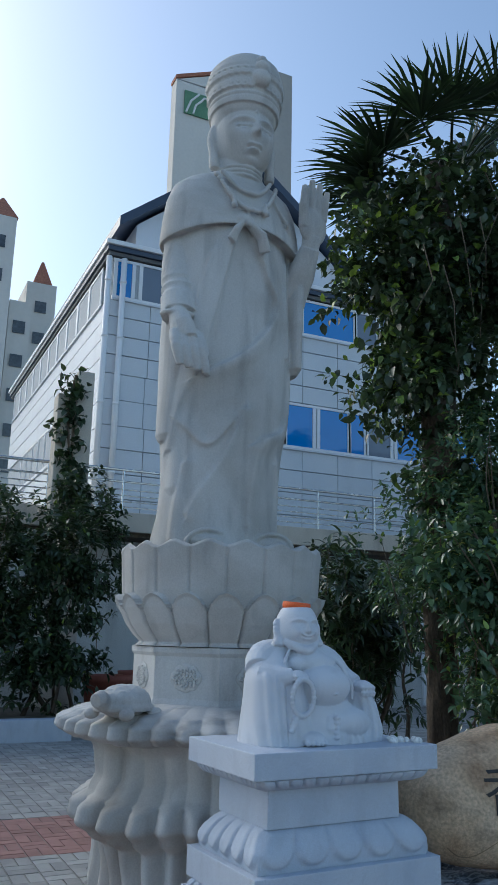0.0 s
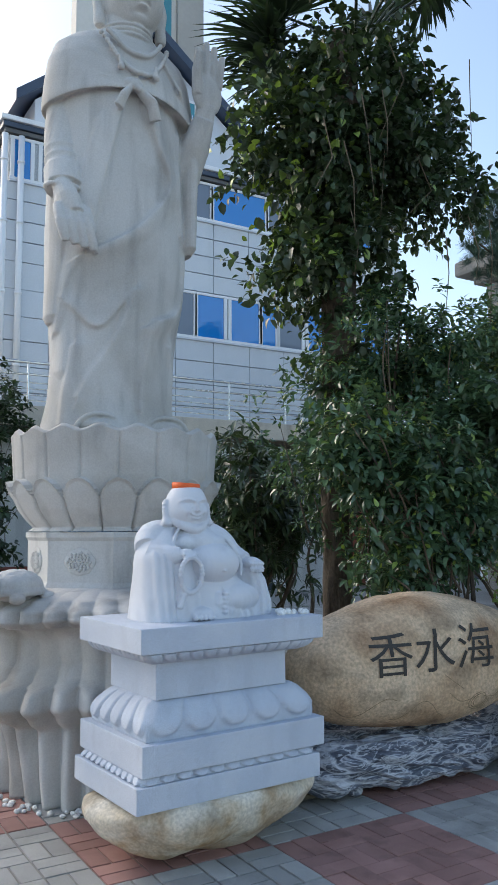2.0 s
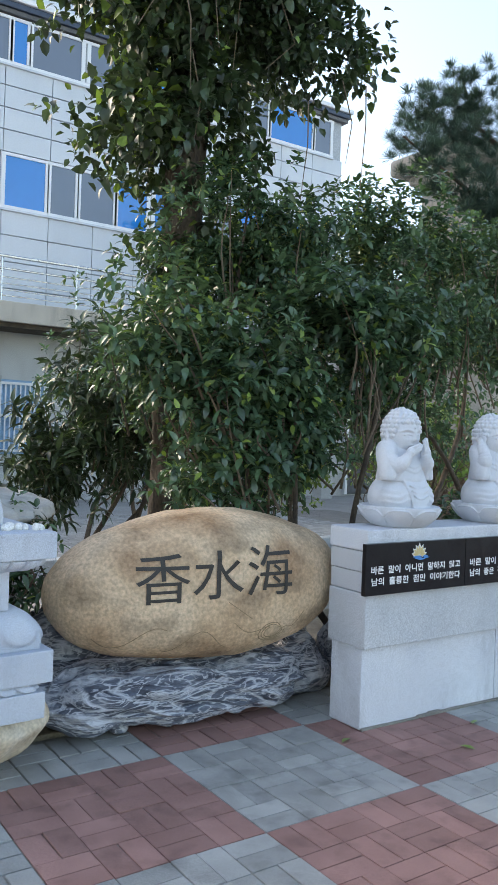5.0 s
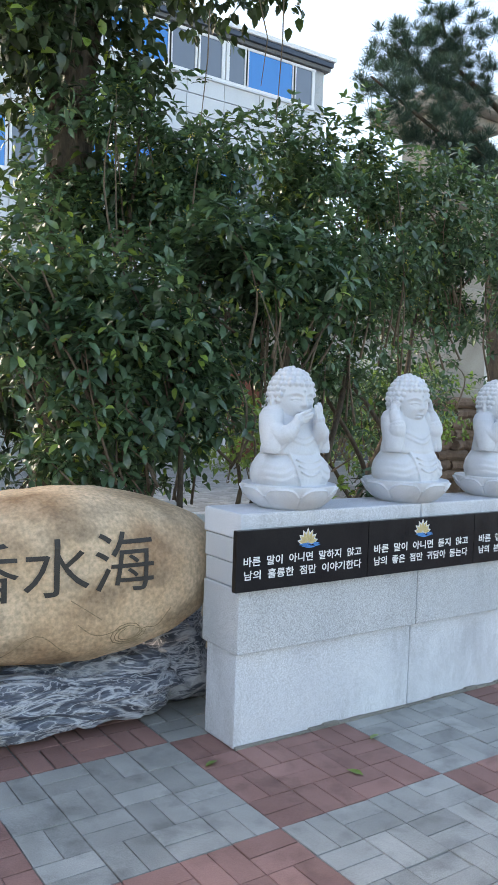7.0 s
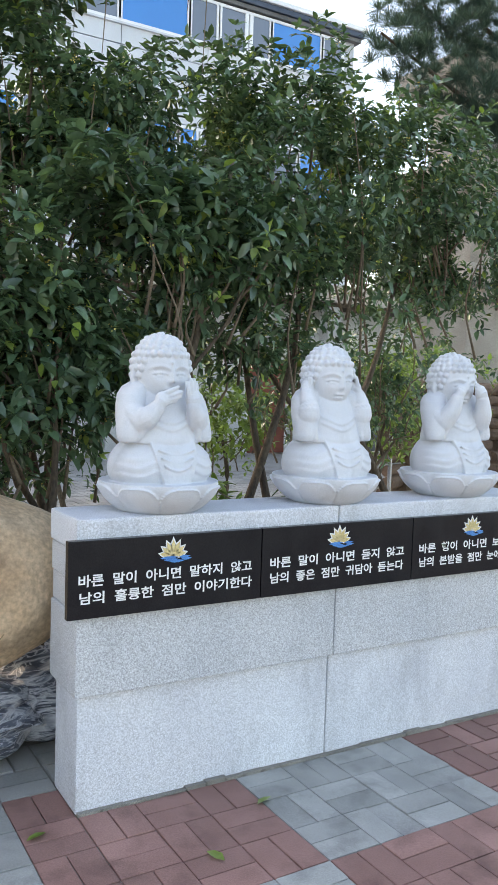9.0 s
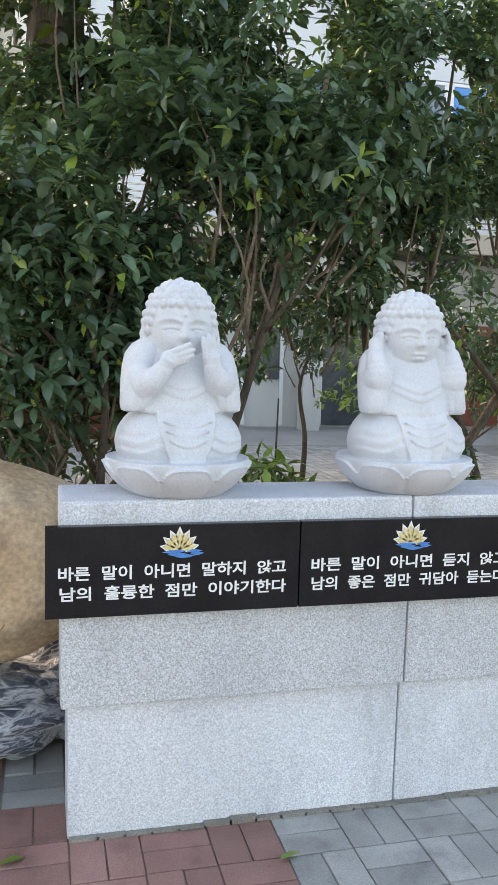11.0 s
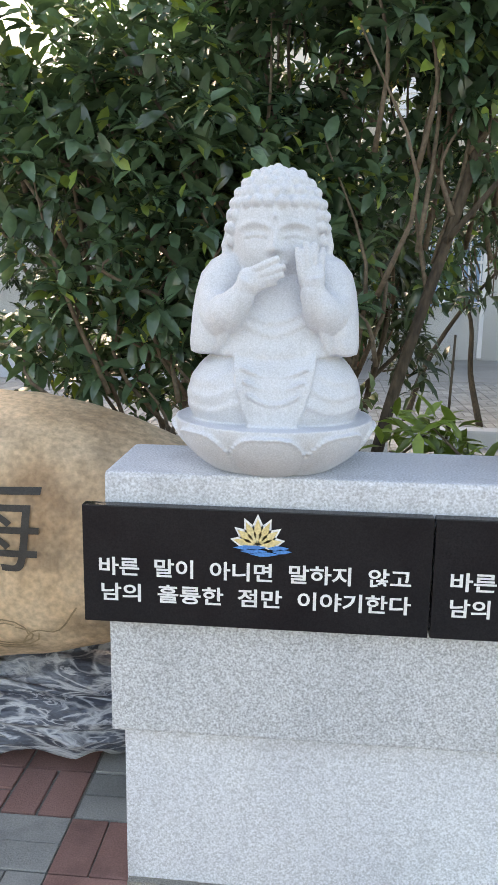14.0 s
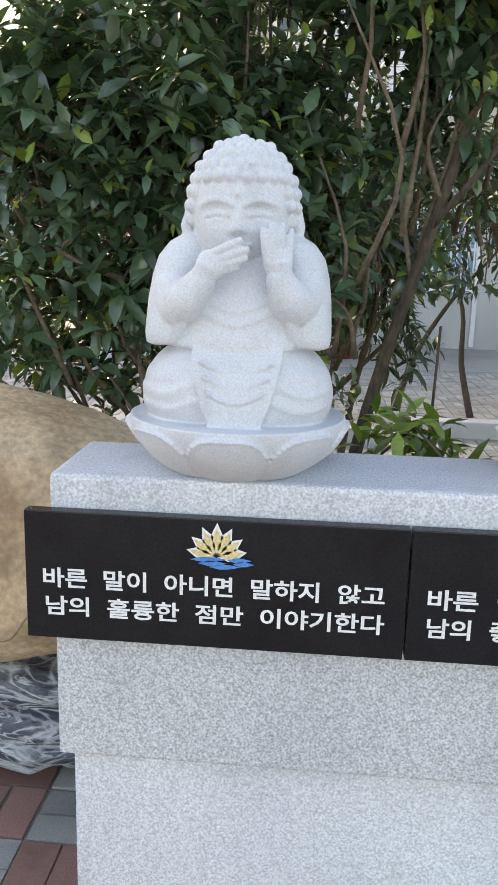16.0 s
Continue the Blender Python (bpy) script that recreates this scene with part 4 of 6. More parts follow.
    for k in range(4):
        tube(bm, bowed([(0.208 + 0.020 * k, -0.145, 0.252), (0.206 + 0.021 * k, -0.180, 0.240), (0.206 + 0.021 * k, -0.176, 0.205)], 2), [0.013, 0.013, 0.012, 0.011, 0.009], 8)
    knee = [([(0.205 + 0.036 * k, 0.235 - 0.02 * k), (0.222 + 0.040 * k, 0.12), (0.222 + 0.044 * k, 0.0)], 0.013, 0.022, 0.008) for k in range(4)]
    draped(bm, [(0, 0.098, 0.125, 0.268, -0.055), (0.06, 0.098, 0.122, 0.268, -0.055), (0.14, 0.088, 0.112, 0.255, -0.058), (0.20, 0.072, 0.095, 0.240, -0.062), (0.245, 0.045, 0.06, 0.228, -0.07)], knee, 100, 60)
    # folded leg, feet and creases
    ball(bm, (0.115, -0.150, 0.088), (0.135, 0.100, 0.076), seg=30)
    draped(bm, [(0, 0.225, 0.085, 0.03, -0.145), (0.03, 0.225, 0.085, 0.03, -0.145), (0.09, 0.205, 0.080, 0.03, -0.140), (0.15, 0.175, 0.068, 0.02, -0.140), (0.19, 0.13, 0.04, 0.01, -0.13)],
           [([(0.02 + 0.02 * k, 0.13 - 0.01 * k), (0.06 + 0.03 * k, 0.06), (0.05 + 0.05 * k, 0.0)], 0.010, 0.016, 0.006) for k in range(4)], 120, 50)
    ball(bm, (-0.105, -0.215, 0.030), (0.066, 0.056, 0.032), seg=18)
    for k in range(5):
        ball(bm, (-0.150 + 0.023 * k, -0.266 + 0.004 * abs(k - 2), 0.017), (0.0115, 0.018, 0.013), seg=10)
    tube(bm, [(0.0, -0.19, 0.02), (-0.002, -0.21, 0.075), (-0.002, -0.20, 0.12)], [0.026, 0.028, 0.022], 12)
    for k in range(5):
        ball(bm, (0.022, -0.232, 0.118 - 0.021 * k), (0.016, 0.015, 0.0105), seg=10)
    # open edges of the robe beside the belly
    for s in (-1, 1):
        tube(bm, bowed([(-0.075 + s * 0.075, -0.10, 0.42), (-0.05 + s * 0.145, -0.135, 0.355), (-0.01 + s * 0.165, -0.155, 0.27), (0.0 + s * 0.150, -0.168, 0.19)], 3), 0.008, 8)
    ob = obj("laughing_statue", bm, M_WHITE, True)
    return carve(ob, 0.0042, 1, 0.4)


fig = laughing_figure()
fig.matrix_basis = pose(1.985, 3.535, 1.030, 0, 0, 3) @ Matrix.Diagonal((1.0, 1.0, 1.0, 1))
tagged(fig, "white stone seated laughing figure holding beads, on a granite pedestal", "statue")
bm = bmesh.new()
loft(bm, [(-0.018, 0.070, 0.074, 0, 0), (0.0, 0.073, 0.077, 0, 0), (0.012, 0.072, 0.076, 0, 0), (0.016, 0.066, 0.07, 0, 0)], 28)
cap = obj("cap", bm, M_ORANGE, True)
cap.matrix_basis = pose(1.902, 3.480, 1.648, 5, 3, 0) @ Matrix.Diagonal((0.92, 0.92, 1.0, 1))
tagged(cap, "flat bright orange cap on the laughing figure", "cap")
rp = random.Random(8)
for i in range(9):
    bm = bmesh.new()
    bmesh.ops.create_icosphere(bm, subdivisions=2, radius=0.014 + 0.008 * rp.random())
    rough_rock(bm, 0.006, 40, i)
    ob = obj("offering_pebble", bm, M_PEBBLE, True)
    ob.location = (2.31 + 0.15 * rp.random(), 3.27 + 0.10 * rp.random(), 1.042)
    tagged(ob, "small white pebble lying on the pedestal slab", "pebble", "white pebbles on the pedestal")


# ---- tall standing figure on its wave-carved base ----
GX, GY = 2.045, 4.74
base = thing("lotus_plinth", "tall weathered stone plinth carved with waves and lotus petals", "plinth", pose(GX, GY, 0))


def curve_r(z, pts):
    for (za, ra), (zb, rb) in zip(pts, pts[1:]):
        if za <= z <= zb:
            u = (z - za) / (zb - za)
            u = u * u * (3 - 2 * u)
            return ra + (rb - ra) * u
    return pts[-1][1]


def wave_ring(prof, z0, z1, nz, flutes, depth, swell=None, n=600, uneven=1.8):
    bm = bmesh.new()
    secs = []
    for k in range(nz + 1):
        z = z0 + (z1 - z0) * k / nz
        ring = []
        for i in range(n):
            a = 2 * math.pi * i / n
            r = curve_r(z, prof)
            ph = flutes * a + uneven * math.sin(3 * a) + 1.2 * z * math.sin(2 * a + 1)
            g = 1 - abs(math.cos(ph / 2))
            r -= depth(z) * g * 1.0
            if swell:
                r += swell(z, a)
            ring.append((r * math.cos(a), r * math.sin(a), z + 0.03 * noise.noise(Vector((math.cos(a) * 2, math.sin(a) * 2, 4))) * (0.2 < z < 1.0)))
        secs.append(ring)
    return rings(bm, secs)


prof = [(0.0, 0.70), (0.25, 0.70), (0.40, 0.715), (0.46, 0.80), (0.53, 0.88), (0.60, 0.86), (0.66, 0.74), (0.74, 0.70), (0.86, 0.71), (0.94, 0.76), (0.985, 0.90)]


def swell(z, a):
    m = 0.5 + 0.5 * math.cos(a - 3.5)
    return -0.12 * (1 - m) * math.exp(-((z - 0.54) / 0.10) ** 2) + 0.03 * math.sin(5 * a + 6 * z)


part("wave_base", wave_ring(prof, 0.0, 0.985, 56, 30, lambda z: 0.085 if z < 0.62 else 0.02, swell), M_STATUE, base, "shaft carved with breaking waves", True)
top = [(0.93, 0.80), (0.95, 0.915), (0.985, 0.965), (1.025, 0.955), (1.07, 0.86), (1.10, 0.70), (1.12, 0.52)]
part("wave_ledge", wave_ring(top, 0.93, 1.12, 24, 44, lambda z: 0.085 * max(0.3, 1 - abs(z - 1.0) / 0.16), None, 704, 0.5), M_STATUE, base, "projecting ledge of carved wave crests", True)
bm = bmesh.new()
secs = []
for z, r in ((1.10, 0.535), (1.12, 0.535), (1.15, 0.52), (1.38, 0.52), (1.40, 0.535), (1.43, 0.535)):
    secs.append([(r * math.cos(math.pi / 8 + k * math.pi / 4), r * math.sin(math.pi / 8 + k * math.pi / 4), z) for k in range(8)])
rings(bm, secs)
shaft = part("octagonal_block", bm, M_STATUE, base, "eight-sided stone block")
for k in range(8):
    bm = bmesh.new()
    for dx, dz, r in ((0, 0, 0.062), (0.058, 0, 0.04), (-0.058, 0, 0.04), (0, 0.03, 0.05), (0, -0.03, 0.05), (0.035, 0.03, 0.04), (-0.035, 0.03, 0.04), (0.035, -0.03, 0.04), (-0.035, -0.03, 0.04)):
        ball(bm, (dx, 0, dz), (r, 0.012, r), seg=12)
    for j in range(40):
        a, q = j * 2.4, math.sqrt(j / 40)
        ball(bm, (0.075 * q * math.cos(a), -0.012, 0.055 * q * math.sin(a)), 0.010, seg=6)
    md = part("medallion", bm, M_STATUE, shaft, "carved flower medallion", True)
    md.matrix_basis = pose(0, 0, 0, 0, 0, 45 * k) @ pose(0, -0.482, 1.265)
lp = [(1.435, 0.50), (1.455, 0.47), (1.50, 0.515), (1.56, 0.56), (1.65, 0.603), (1.75, 0.625), (1.88, 0.633), (2.005, 0.64), (2.02, 0.62)]


def bowl_r(z):
    return float(np.interp(z, [p[0] for p in lp], [p[1] for p in lp]))


bm = bmesh.new()
NP, NA = 18, 576
secs = []
for k in range(105):
    z = 1.435 + 0.585 * k / 104
    ring = []
    for i in range(NA):
        a = 2 * math.pi * i / NA
        up_, lo_ = abs(math.cos(a * NP / 2)), abs(math.sin(a * NP / 2))
        edge = 1.60 + 0.13 * lo_ ** 0.55                      # tips of the lower petals
        if z < edge:
            r = bowl_r(z) + 0.020 - 0.040 * (1 - lo_) ** 9 + 0.022 * max(0, 1 - (edge - z) / 0.024)
        else:
            r = bowl_r(z) - 0.013 * (1 - up_) ** 9 - 0.012 + 0.014 * max(0, (z - 1.94) / 0.08) * (1 - up_) ** 2
        ring.append((r * math.cos(a), r * math.sin(a), z + (0.034 * up_ ** 2.2 - 0.020) * max(0, (z - 1.85) / 0.17)))
    secs.append(ring)
rings(bm, secs)
lot = part("lotus_bowl", bm, M_STATUE, base, "bowl of overlapping carved lotus petals", True)

# turtle resting on the ledge
bm = bmesh.new()
ball(bm, (0, 0, 0.085), (0.165, 0.13, 0.085), seg=24)
loft(bm, [(0.04, 0.175, 0.14, 0, 0), (0.062, 0.18, 0.145, 0, 0), (0.078, 0.165, 0.13, 0, 0)], 28)
tube(bm, [(0.13, 0, 0.07), (0.20, 0, 0.105), (0.235, 0, 0.10)], [0.045, 0.05, 0.035], 12)
for sx in (-1, 1):
    for sy in (-1, 1):
        ball(bm, (sx * 0.12, sy * 0.115, 0.028), (0.05, 0.035, 0.03))
for i in range(26):
    a, q = i * 2.4, math.sqrt((i + 0.5) / 26)
    ball(bm, (0.135 * q * math.cos(a), 0.10 * q * math.sin(a), 0.088 + 0.08 * math.sqrt(max(0, 1 - q * q * 0.9))), (0.028, 0.026, 0.008), seg=8)
tur = obj("turtle_statue", bm, M_STATUE, True)
carve(tur, 0.006, 1)
tur.matrix_basis = pose(1.33, 4.33, 1.065, 0, 0, 215)
tagged(tur, "small weathered stone turtle on the wave-carved ledge", "statue")


def standing_figure():
    """Robed figure facing -y; x, y from its axis, z from the lotus."""
    bm = bmesh.new()
    folds = [([(-0.08, 2.02), (-0.14, 1.7), (-0.20, 1.4), (-0.25, 1.13), (-0.33, 0.9), (-0.37, 0.6)], 0.044, 0.014, 0.075),
             ([(0.05, 2.05), (0.14, 1.8), (0.22, 1.6), (0.12, 1.38), (-0.04, 1.2), (-0.24, 1.06)], 0.037, 0.070, 0.013),
             ([(0.37, 1.5), (0.36, 1.1), (0.29, 0.80), (0.12, 0.68)], 0.041, 0.070, 0.013),
             ([(0.0, 0.85), (-0.12, 0.53), (-0.23, 0.33), (-0.28, 0.2)], 0.031, 0.06, 0.016),
             ([(-0.33, 0.76), (-0.20, 0.62), (-0.06, 0.78)], 0.027, 0.05, 0.014),
             ([(0.30, 1.95), (0.29, 1.6), (0.33, 1.3)], 0.027, 0.05, 0.014),
             ([(0.10, 0.62), (0.06, 0.4), (0.03, 0.14)], 0.025, 0.06, 0.02),
             ([(0.24, 0.55), (0.27, 0.3), (0.30, 0.05)], 0.025, 0.05, 0.016),
             ([(-0.30, 0.5), (-0.33, 0.28), (-0.36, 0.04)], 0.034, 0.05, 0.014),
             ([(-0.20, 1.9), (-0.26, 1.6), (-0.28, 1.35)], 0.024, 0.05, 0.014)]
    draped(bm, [(-0.02, 0.385, 0.33, -0.045, 0), (0.05, 0.365, 0.31, -0.045, 0), (0.2, 0.345, 0.275, -0.035, 0), (0.42, 0.345, 0.265, -0.02, 0.0), (0.72, 0.375, 0.265, -0.01, 0), (1.1, 0.385, 0.265, 0.0, 0),
                (1.5, 0.385, 0.262, 0.0, 0), (1.9, 0.372, 0.255, 0.0, 0), (2.1, 0.375, 0.25, -0.01, 0), (2.32, 0.375, 0.235, -0.01, 0), (2.44, 0.34, 0.195, 0.0, 0), (2.53, 0.24, 0.15, 0.015, -0.01), (2.60, 0.15, 0.14, 0.03, -0.03), (2.74, 0.15, 0.15, 0.04, -0.05)], folds, 260, 380, 2.15)
    # feet under the hem
    for s in (-1, 1):
        tube(bm, arc(lambda u: (s * 0.19 + 0.13 * math.cos(math.pi * u), -0.275 - 0.02 * math.sin(math.pi * u), 0.10 * math.sin(math.pi * u)), 11), 0.014, 8)
        ball(bm, (s * 0.19, -0.24, 0.03), (0.12, 0.09, 0.055))
    # cape
    def rim(a):
        return 0.10 * math.cos(a + math.pi / 2) ** 2 * (1 if math.sin(a) < 0 else 0.4)
    secs = []
    for k, (z, rx, ry) in enumerate(((2.03, 0.43, 0.27), (2.015, 0.488, 0.310), (2.05, 0.490, 0.312), (2.2, 0.480, 0.290), (2.34, 0.462, 0.258), (2.45, 0.425, 0.220), (2.52, 0.35, 0.185), (2.57, 0.25, 0.16), (2.60, 0.16, 0.14))):
        f_ = max(0, 1 - k / 5)
        secs.append([(0.008 + (rx - 0.034) * math.cos(a), ry * math.sin(a), z + f_ * rim(a)) for a in [2 * math.pi * j / 64 for j in range(64)]])
    rings(bm, secs)
    # knot
    ball(bm, (-0.03, -0.30, 2.135), (0.055, 0.035, 0.04))
    tube(bm, [(-0.04, -0.30, 2.12), (-0.095, -0.325, 2.03), (-0.12, -0.315, 1.96)], [0.03, 0.042, 0.038], 10, 0.5)
    tube(bm, [(-0.01, -0.30, 2.12), (0.07, -0.325, 2.03), (0.10, -0.31, 1.93)], [0.03, 0.042, 0.038], 10, 0.5)
    # creases gathering in the cape towards the knot
    for xa, za in ((-0.34, 2.20), (-0.30, 2.28), (-0.24, 2.34), (0.26, 2.30), (0.22, 2.36)):
        tube(bm, bowed([(xa, -0.262 * math.sqrt(1 - (xa / 0.42) ** 2), za), (xa * 0.6, -0.262, (za + 2.14) / 2 - 0.01), (-0.03 + 0.12 * xa, -0.286, 2.15)], 4), [0.004] + [0.009] * 7 + [0.007], 7)
    # lowered arm
    tube(bm, bowed([(-0.27, 0.0, 2.28), (-0.315, 0.0, 2.0), (-0.34, -0.05, 1.72), (-0.36, -0.14, 1.46)], 4), 0.108, 20)
    tube(bm, arc(lambda u: (-0.372 + 0.09 * math.cos(2 * math.pi * u), -0.145 + 0.09 * math.sin(2 * math.pi * u), 1.46 + 0.012 * math.sin(2 * math.pi * u)), 17), 0.014, 6)
    tube(bm, [(-0.372, -0.15, 1.47), (-0.36, -0.20, 1.36), (-0.35, -0.225, 1.26)], [0.08, 0.098, 0.092], 16, 0.7)
    for k in range(4):
        tube(bm, bowed([(-0.42 + 0.048 * k, -0.235, 1.31), (-0.425 + 0.050 * k, -0.290, 1.20), (-0.395 + 0.052 * k, -0.288, 1.08 - 0.010 * k)], 3), [0.030, 0.031, 0.031, 0.030, 0.028, 0.025, 0.020], 10)
    tube(bm, [(-0.30, -0.235, 1.33), (-0.255, -0.27, 1.24), (-0.235, -0.275, 1.17)], [0.024, 0.022, 0.016], 9)
    tube(bm, [(-0.262, -0.265, 1.22), (-0.235, -0.28, 1.10), (-0.222, -0.28, 1.04)], [0.021, 0.02, 0.014], 9)
    ball(bm, (0.398, -0.058, 1.76), (0.105, 0.105, 0.105), seg=20)
    # its sleeve hanging
    loft(bm, [(0.66, 0.03, 0.06, -0.375, -0.02), (0.70, 0.05, 0.10, -0.37, -0.02), (0.95, 0.055, 0.13, -0.355, -0.01), (1.25, 0.06, 0.14, -0.35, 0.0), (1.6, 0.07, 0.13, -0.335, 0.0)], 20)
    loft(bm, [(0.30, 0.03, 0.06, -0.325, -0.07), (0.36, 0.045, 0.10, -0.325, -0.06), (0.7, 0.05, 0.12, -0.315, -0.03), (1.0, 0.05, 0.12, -0.31, 0.0)], 20)
    # raised arm and open palm
    tube(bm, [(0.30, 0.0, 2.28), (0.375, -0.01, 2.0), (0.40, -0.05, 1.75)], [0.11, 0.105, 0.10], 20)
    tube(bm, [(0.395, -0.06, 1.75), (0.425, -0.16, 1.92), (0.445, -0.235, 2.08)], [0.10, 0.088, 0.062], 18)
    tube(bm, [(0.445, -0.235, 2.06), (0.45, -0.25, 2.16)], [0.058, 0.062], 14, 0.75)
    ball(bm, (0.455, -0.255, 2.25), (0.104, 0.046, 0.150), (0, 0, 8), 24)
    for k, top_ in enumerate((2.53, 2.585, 2.57, 2.52)):
        x = 0.388 + 0.046 * k
        tube(bm, [(x, -0.258, 2.30), (x + 0.004 * k, -0.268, 2.44), (x + 0.008 * k, -0.275, top_)], [0.028, 0.026, 0.019], 10)
    tube(bm, [(0.385, -0.270, 2.22), (0.362, -0.305, 2.36), (0.375, -0.315, 2.48)], [0.036, 0.030, 0.022], 10)
    loft(bm, [(1.20, 0.03, 0.07, 0.405, -0.06), (1.24, 0.05, 0.12, 0.405, -0.06), (1.5, 0.055, 0.14, 0.405, -0.05), (1.85, 0.06, 0.13, 0.40, -0.08), (2.02, 0.05, 0.10, 0.42, -0.13)], 20)
    tube(bm, [(0.36, -0.15, 2.10), (0.27, -0.27, 2.2), (0.17, -0.24, 2.38)], 0.012, 7)
    # head
    hx, hy, hz = 0.042, -0.075, 2.86
    hm = bmesh.new()
    carved_head(hm, (0, -0.006, 0.018), (0.190, 0.205, 0.272), 0.0, -0.52, 0.0, 1.2, 0.05)
    for s in (-1, 1):
        tube(hm, bowed([(s * 0.186, 0.03, 0.09), (s * 0.205, 0.02, -0.03), (s * 0.196, 0.01, -0.15), (s * 0.190, 0.0, -0.25)], 3), [0.024, 0.030, 0.034, 0.034, 0.030, 0.028, 0.030, 0.034, 0.036, 0.030], 14)
    ball(hm, (0, -0.205, 0.118), 0.012, seg=10)
    # hair and tall crown
    loft(hm, [(0.06, 0.196, 0.17, 0, 0.05), (0.14, 0.204, 0.214, 0, 0.008), (0.20, 0.212, 0.228, 0, 0)], 44)
    loft(hm, [(0.175, 0.222, 0.238, 0, 0), (0.215, 0.228, 0.244, 0, 0), (0.225, 0.219, 0.235, 0, 0), (0.38, 0.243, 0.260, 0, 0), (0.46, 0.245, 0.262, 0, 0), (0.52, 0.228, 0.246, 0, 0), (0.57, 0.19, 0.21, 0, 0), (0.605, 0.13, 0.15, 0, 0), (0.625, 0.05, 0.07, 0, 0)], 52)
    tube(hm, arc(lambda u: (0.221 * math.cos(2 * math.pi * u), 0.237 * math.sin(2 * math.pi * u), 0.24), 45), 0.013, 7)
    for i in range(22):
        a = math.pi * (0.92 + 1.16 * i / 21)
        if abs(a - 1.5 * math.pi) < 0.2:
            continue
        for zz, turn_ in ((0.30, 1), (0.40, -1)):
            rr = 0.228 + 0.11 * (zz - 0.28)
            pts = []
            for j in range(14):
                t, q = turn_ * j * 0.75, 0.036 * (1 - j / 16)
                pts.append(((rr + 0.004) * math.cos(a + q * math.cos(t) / 0.23), (rr + 0.02) * math.sin(a + q * math.cos(t) / 0.23), zz + q * math.sin(t)))
            tube(hm, pts, 0.0095, 6)
    ball(hm, (0.0, -0.262, 0.345), (0.062, 0.045, 0.062), seg=18)
    ball(hm, (0.0, -0.272, 0.425), (0.045, 0.038, 0.042), seg=16)
    ball(hm, (0.0, -0.262, 0.485), (0.032, 0.03, 0.03), seg=14)
    bmesh.ops.translate(hm, vec=(hx, hy, hz), verts=hm.verts[:])
    keep_me = bpy.data.meshes.new("head_shape")
    hm.to_mesh(keep_me)
    hm.free()
    bm.from_mesh(keep_me)
    bpy.data.meshes.remove(keep_me)
    for k in range(3):
        tube(bm, arc(lambda u: (0.025 + 0.15 * math.cos(math.pi * (1 + u)), -0.04 + 0.15 * math.sin(math.pi * (1 + u)), 2.545 + 0.032 * k), 15), 0.012, 6)
    # necklaces
    for k, (w, drop, zt) in enumerate(((0.16, 0.15, 2.50), (0.20, 0.27, 2.47))):
        for i in range(33):
            u = i / 32 * 2 - 1
            z = zt - drop * (1 - u * u)
            yy = -0.17 - 0.12 * (1 - abs(u)) ** 0.6 * (0.6 + 0.4 * k)
            ball(bm, (w * u + 0.01, yy - 0.045, z), 0.0165, seg=6)
    for x, z in ((-0.11, 2.30), (-0.01, 2.19), (0.10, 2.29)):
        tube(bm, [(x, -0.305, z), (x, -0.318, z - 0.08)], [0.010, 0.015], 6)
        ball(bm, (x, -0.318, z - 0.085), 0.022, seg=8)
    ob = obj("standing_statue", bm, M_STATUE, True)
    return carve(ob, 0.0066, 1, 0.3)


fig = standing_figure()
fig.matrix_basis = pose(2.01, 4.68, 2.005) @ Matrix.Diagonal((1.10, 1.08, 1.0, 1))
tagged(fig, "tall weathered grey stone robed statue with crown and raised palm", "statue")


# ---- hall building behind the terrace ----
FY, FX0, FX1, FY1 = 17.5, 4.45, 16.0, 31.0
hall = thing("hall_building", "white panelled two-storey hall with blue windows and navy roof", "building", pose(0, 0, 0))
part("core", boxbm(FX0 + 0.06, FX1 - 0.02, FY + 0.06, FY1, 3.85, 10.35), M_SEAM, hall)
ROWS_Z = [(3.87, 4.43), (4.44, 5.0), (5.01, 5.57), (5.58, 6.12), (7.36, 7.82), (7.83, 8.29), (8.30, 8.76), (8.77, 9.20)]


def shared_box(name, sx, sy, sz, bev, material):
    me = bpy.data.meshes.new(name)
    bm = boxbm(-sx / 2, sx / 2, -sy / 2, sy / 2, -sz / 2, sz / 2, bev)
    bm.to_mesh(me)
    bm.free()
    me.materials.append(material)
    return me


def put(name, me, parent, m):
    ob = new(name, me)
    ob.parent = parent
    ob.matrix_basis = m
    return ob


ncol = 11
pw = (FX1 - FX0) / ncol
sizes = {}
for z0, z1 in ROWS_Z:
    key = round(z1 - z0, 3)
    if key not in sizes:
        sizes[key] = shared_box("panel", pw - 0.014, 0.05, key - 0.012, 0.006, M_WALLPANEL)
    for c in range(ncol):
        put("panel", sizes[key], hall, pose(FX0 + (c + 0.5) * pw, FY + 0.03, (z0 + z1) / 2))
    for c in range(13):
        put("panel", sizes[key], hall, pose(FX0 + 0.03, FY + 0.06 + (c + 0.5) * pw * 0.985, (z0 + z1) / 2, 0, 0, 90))


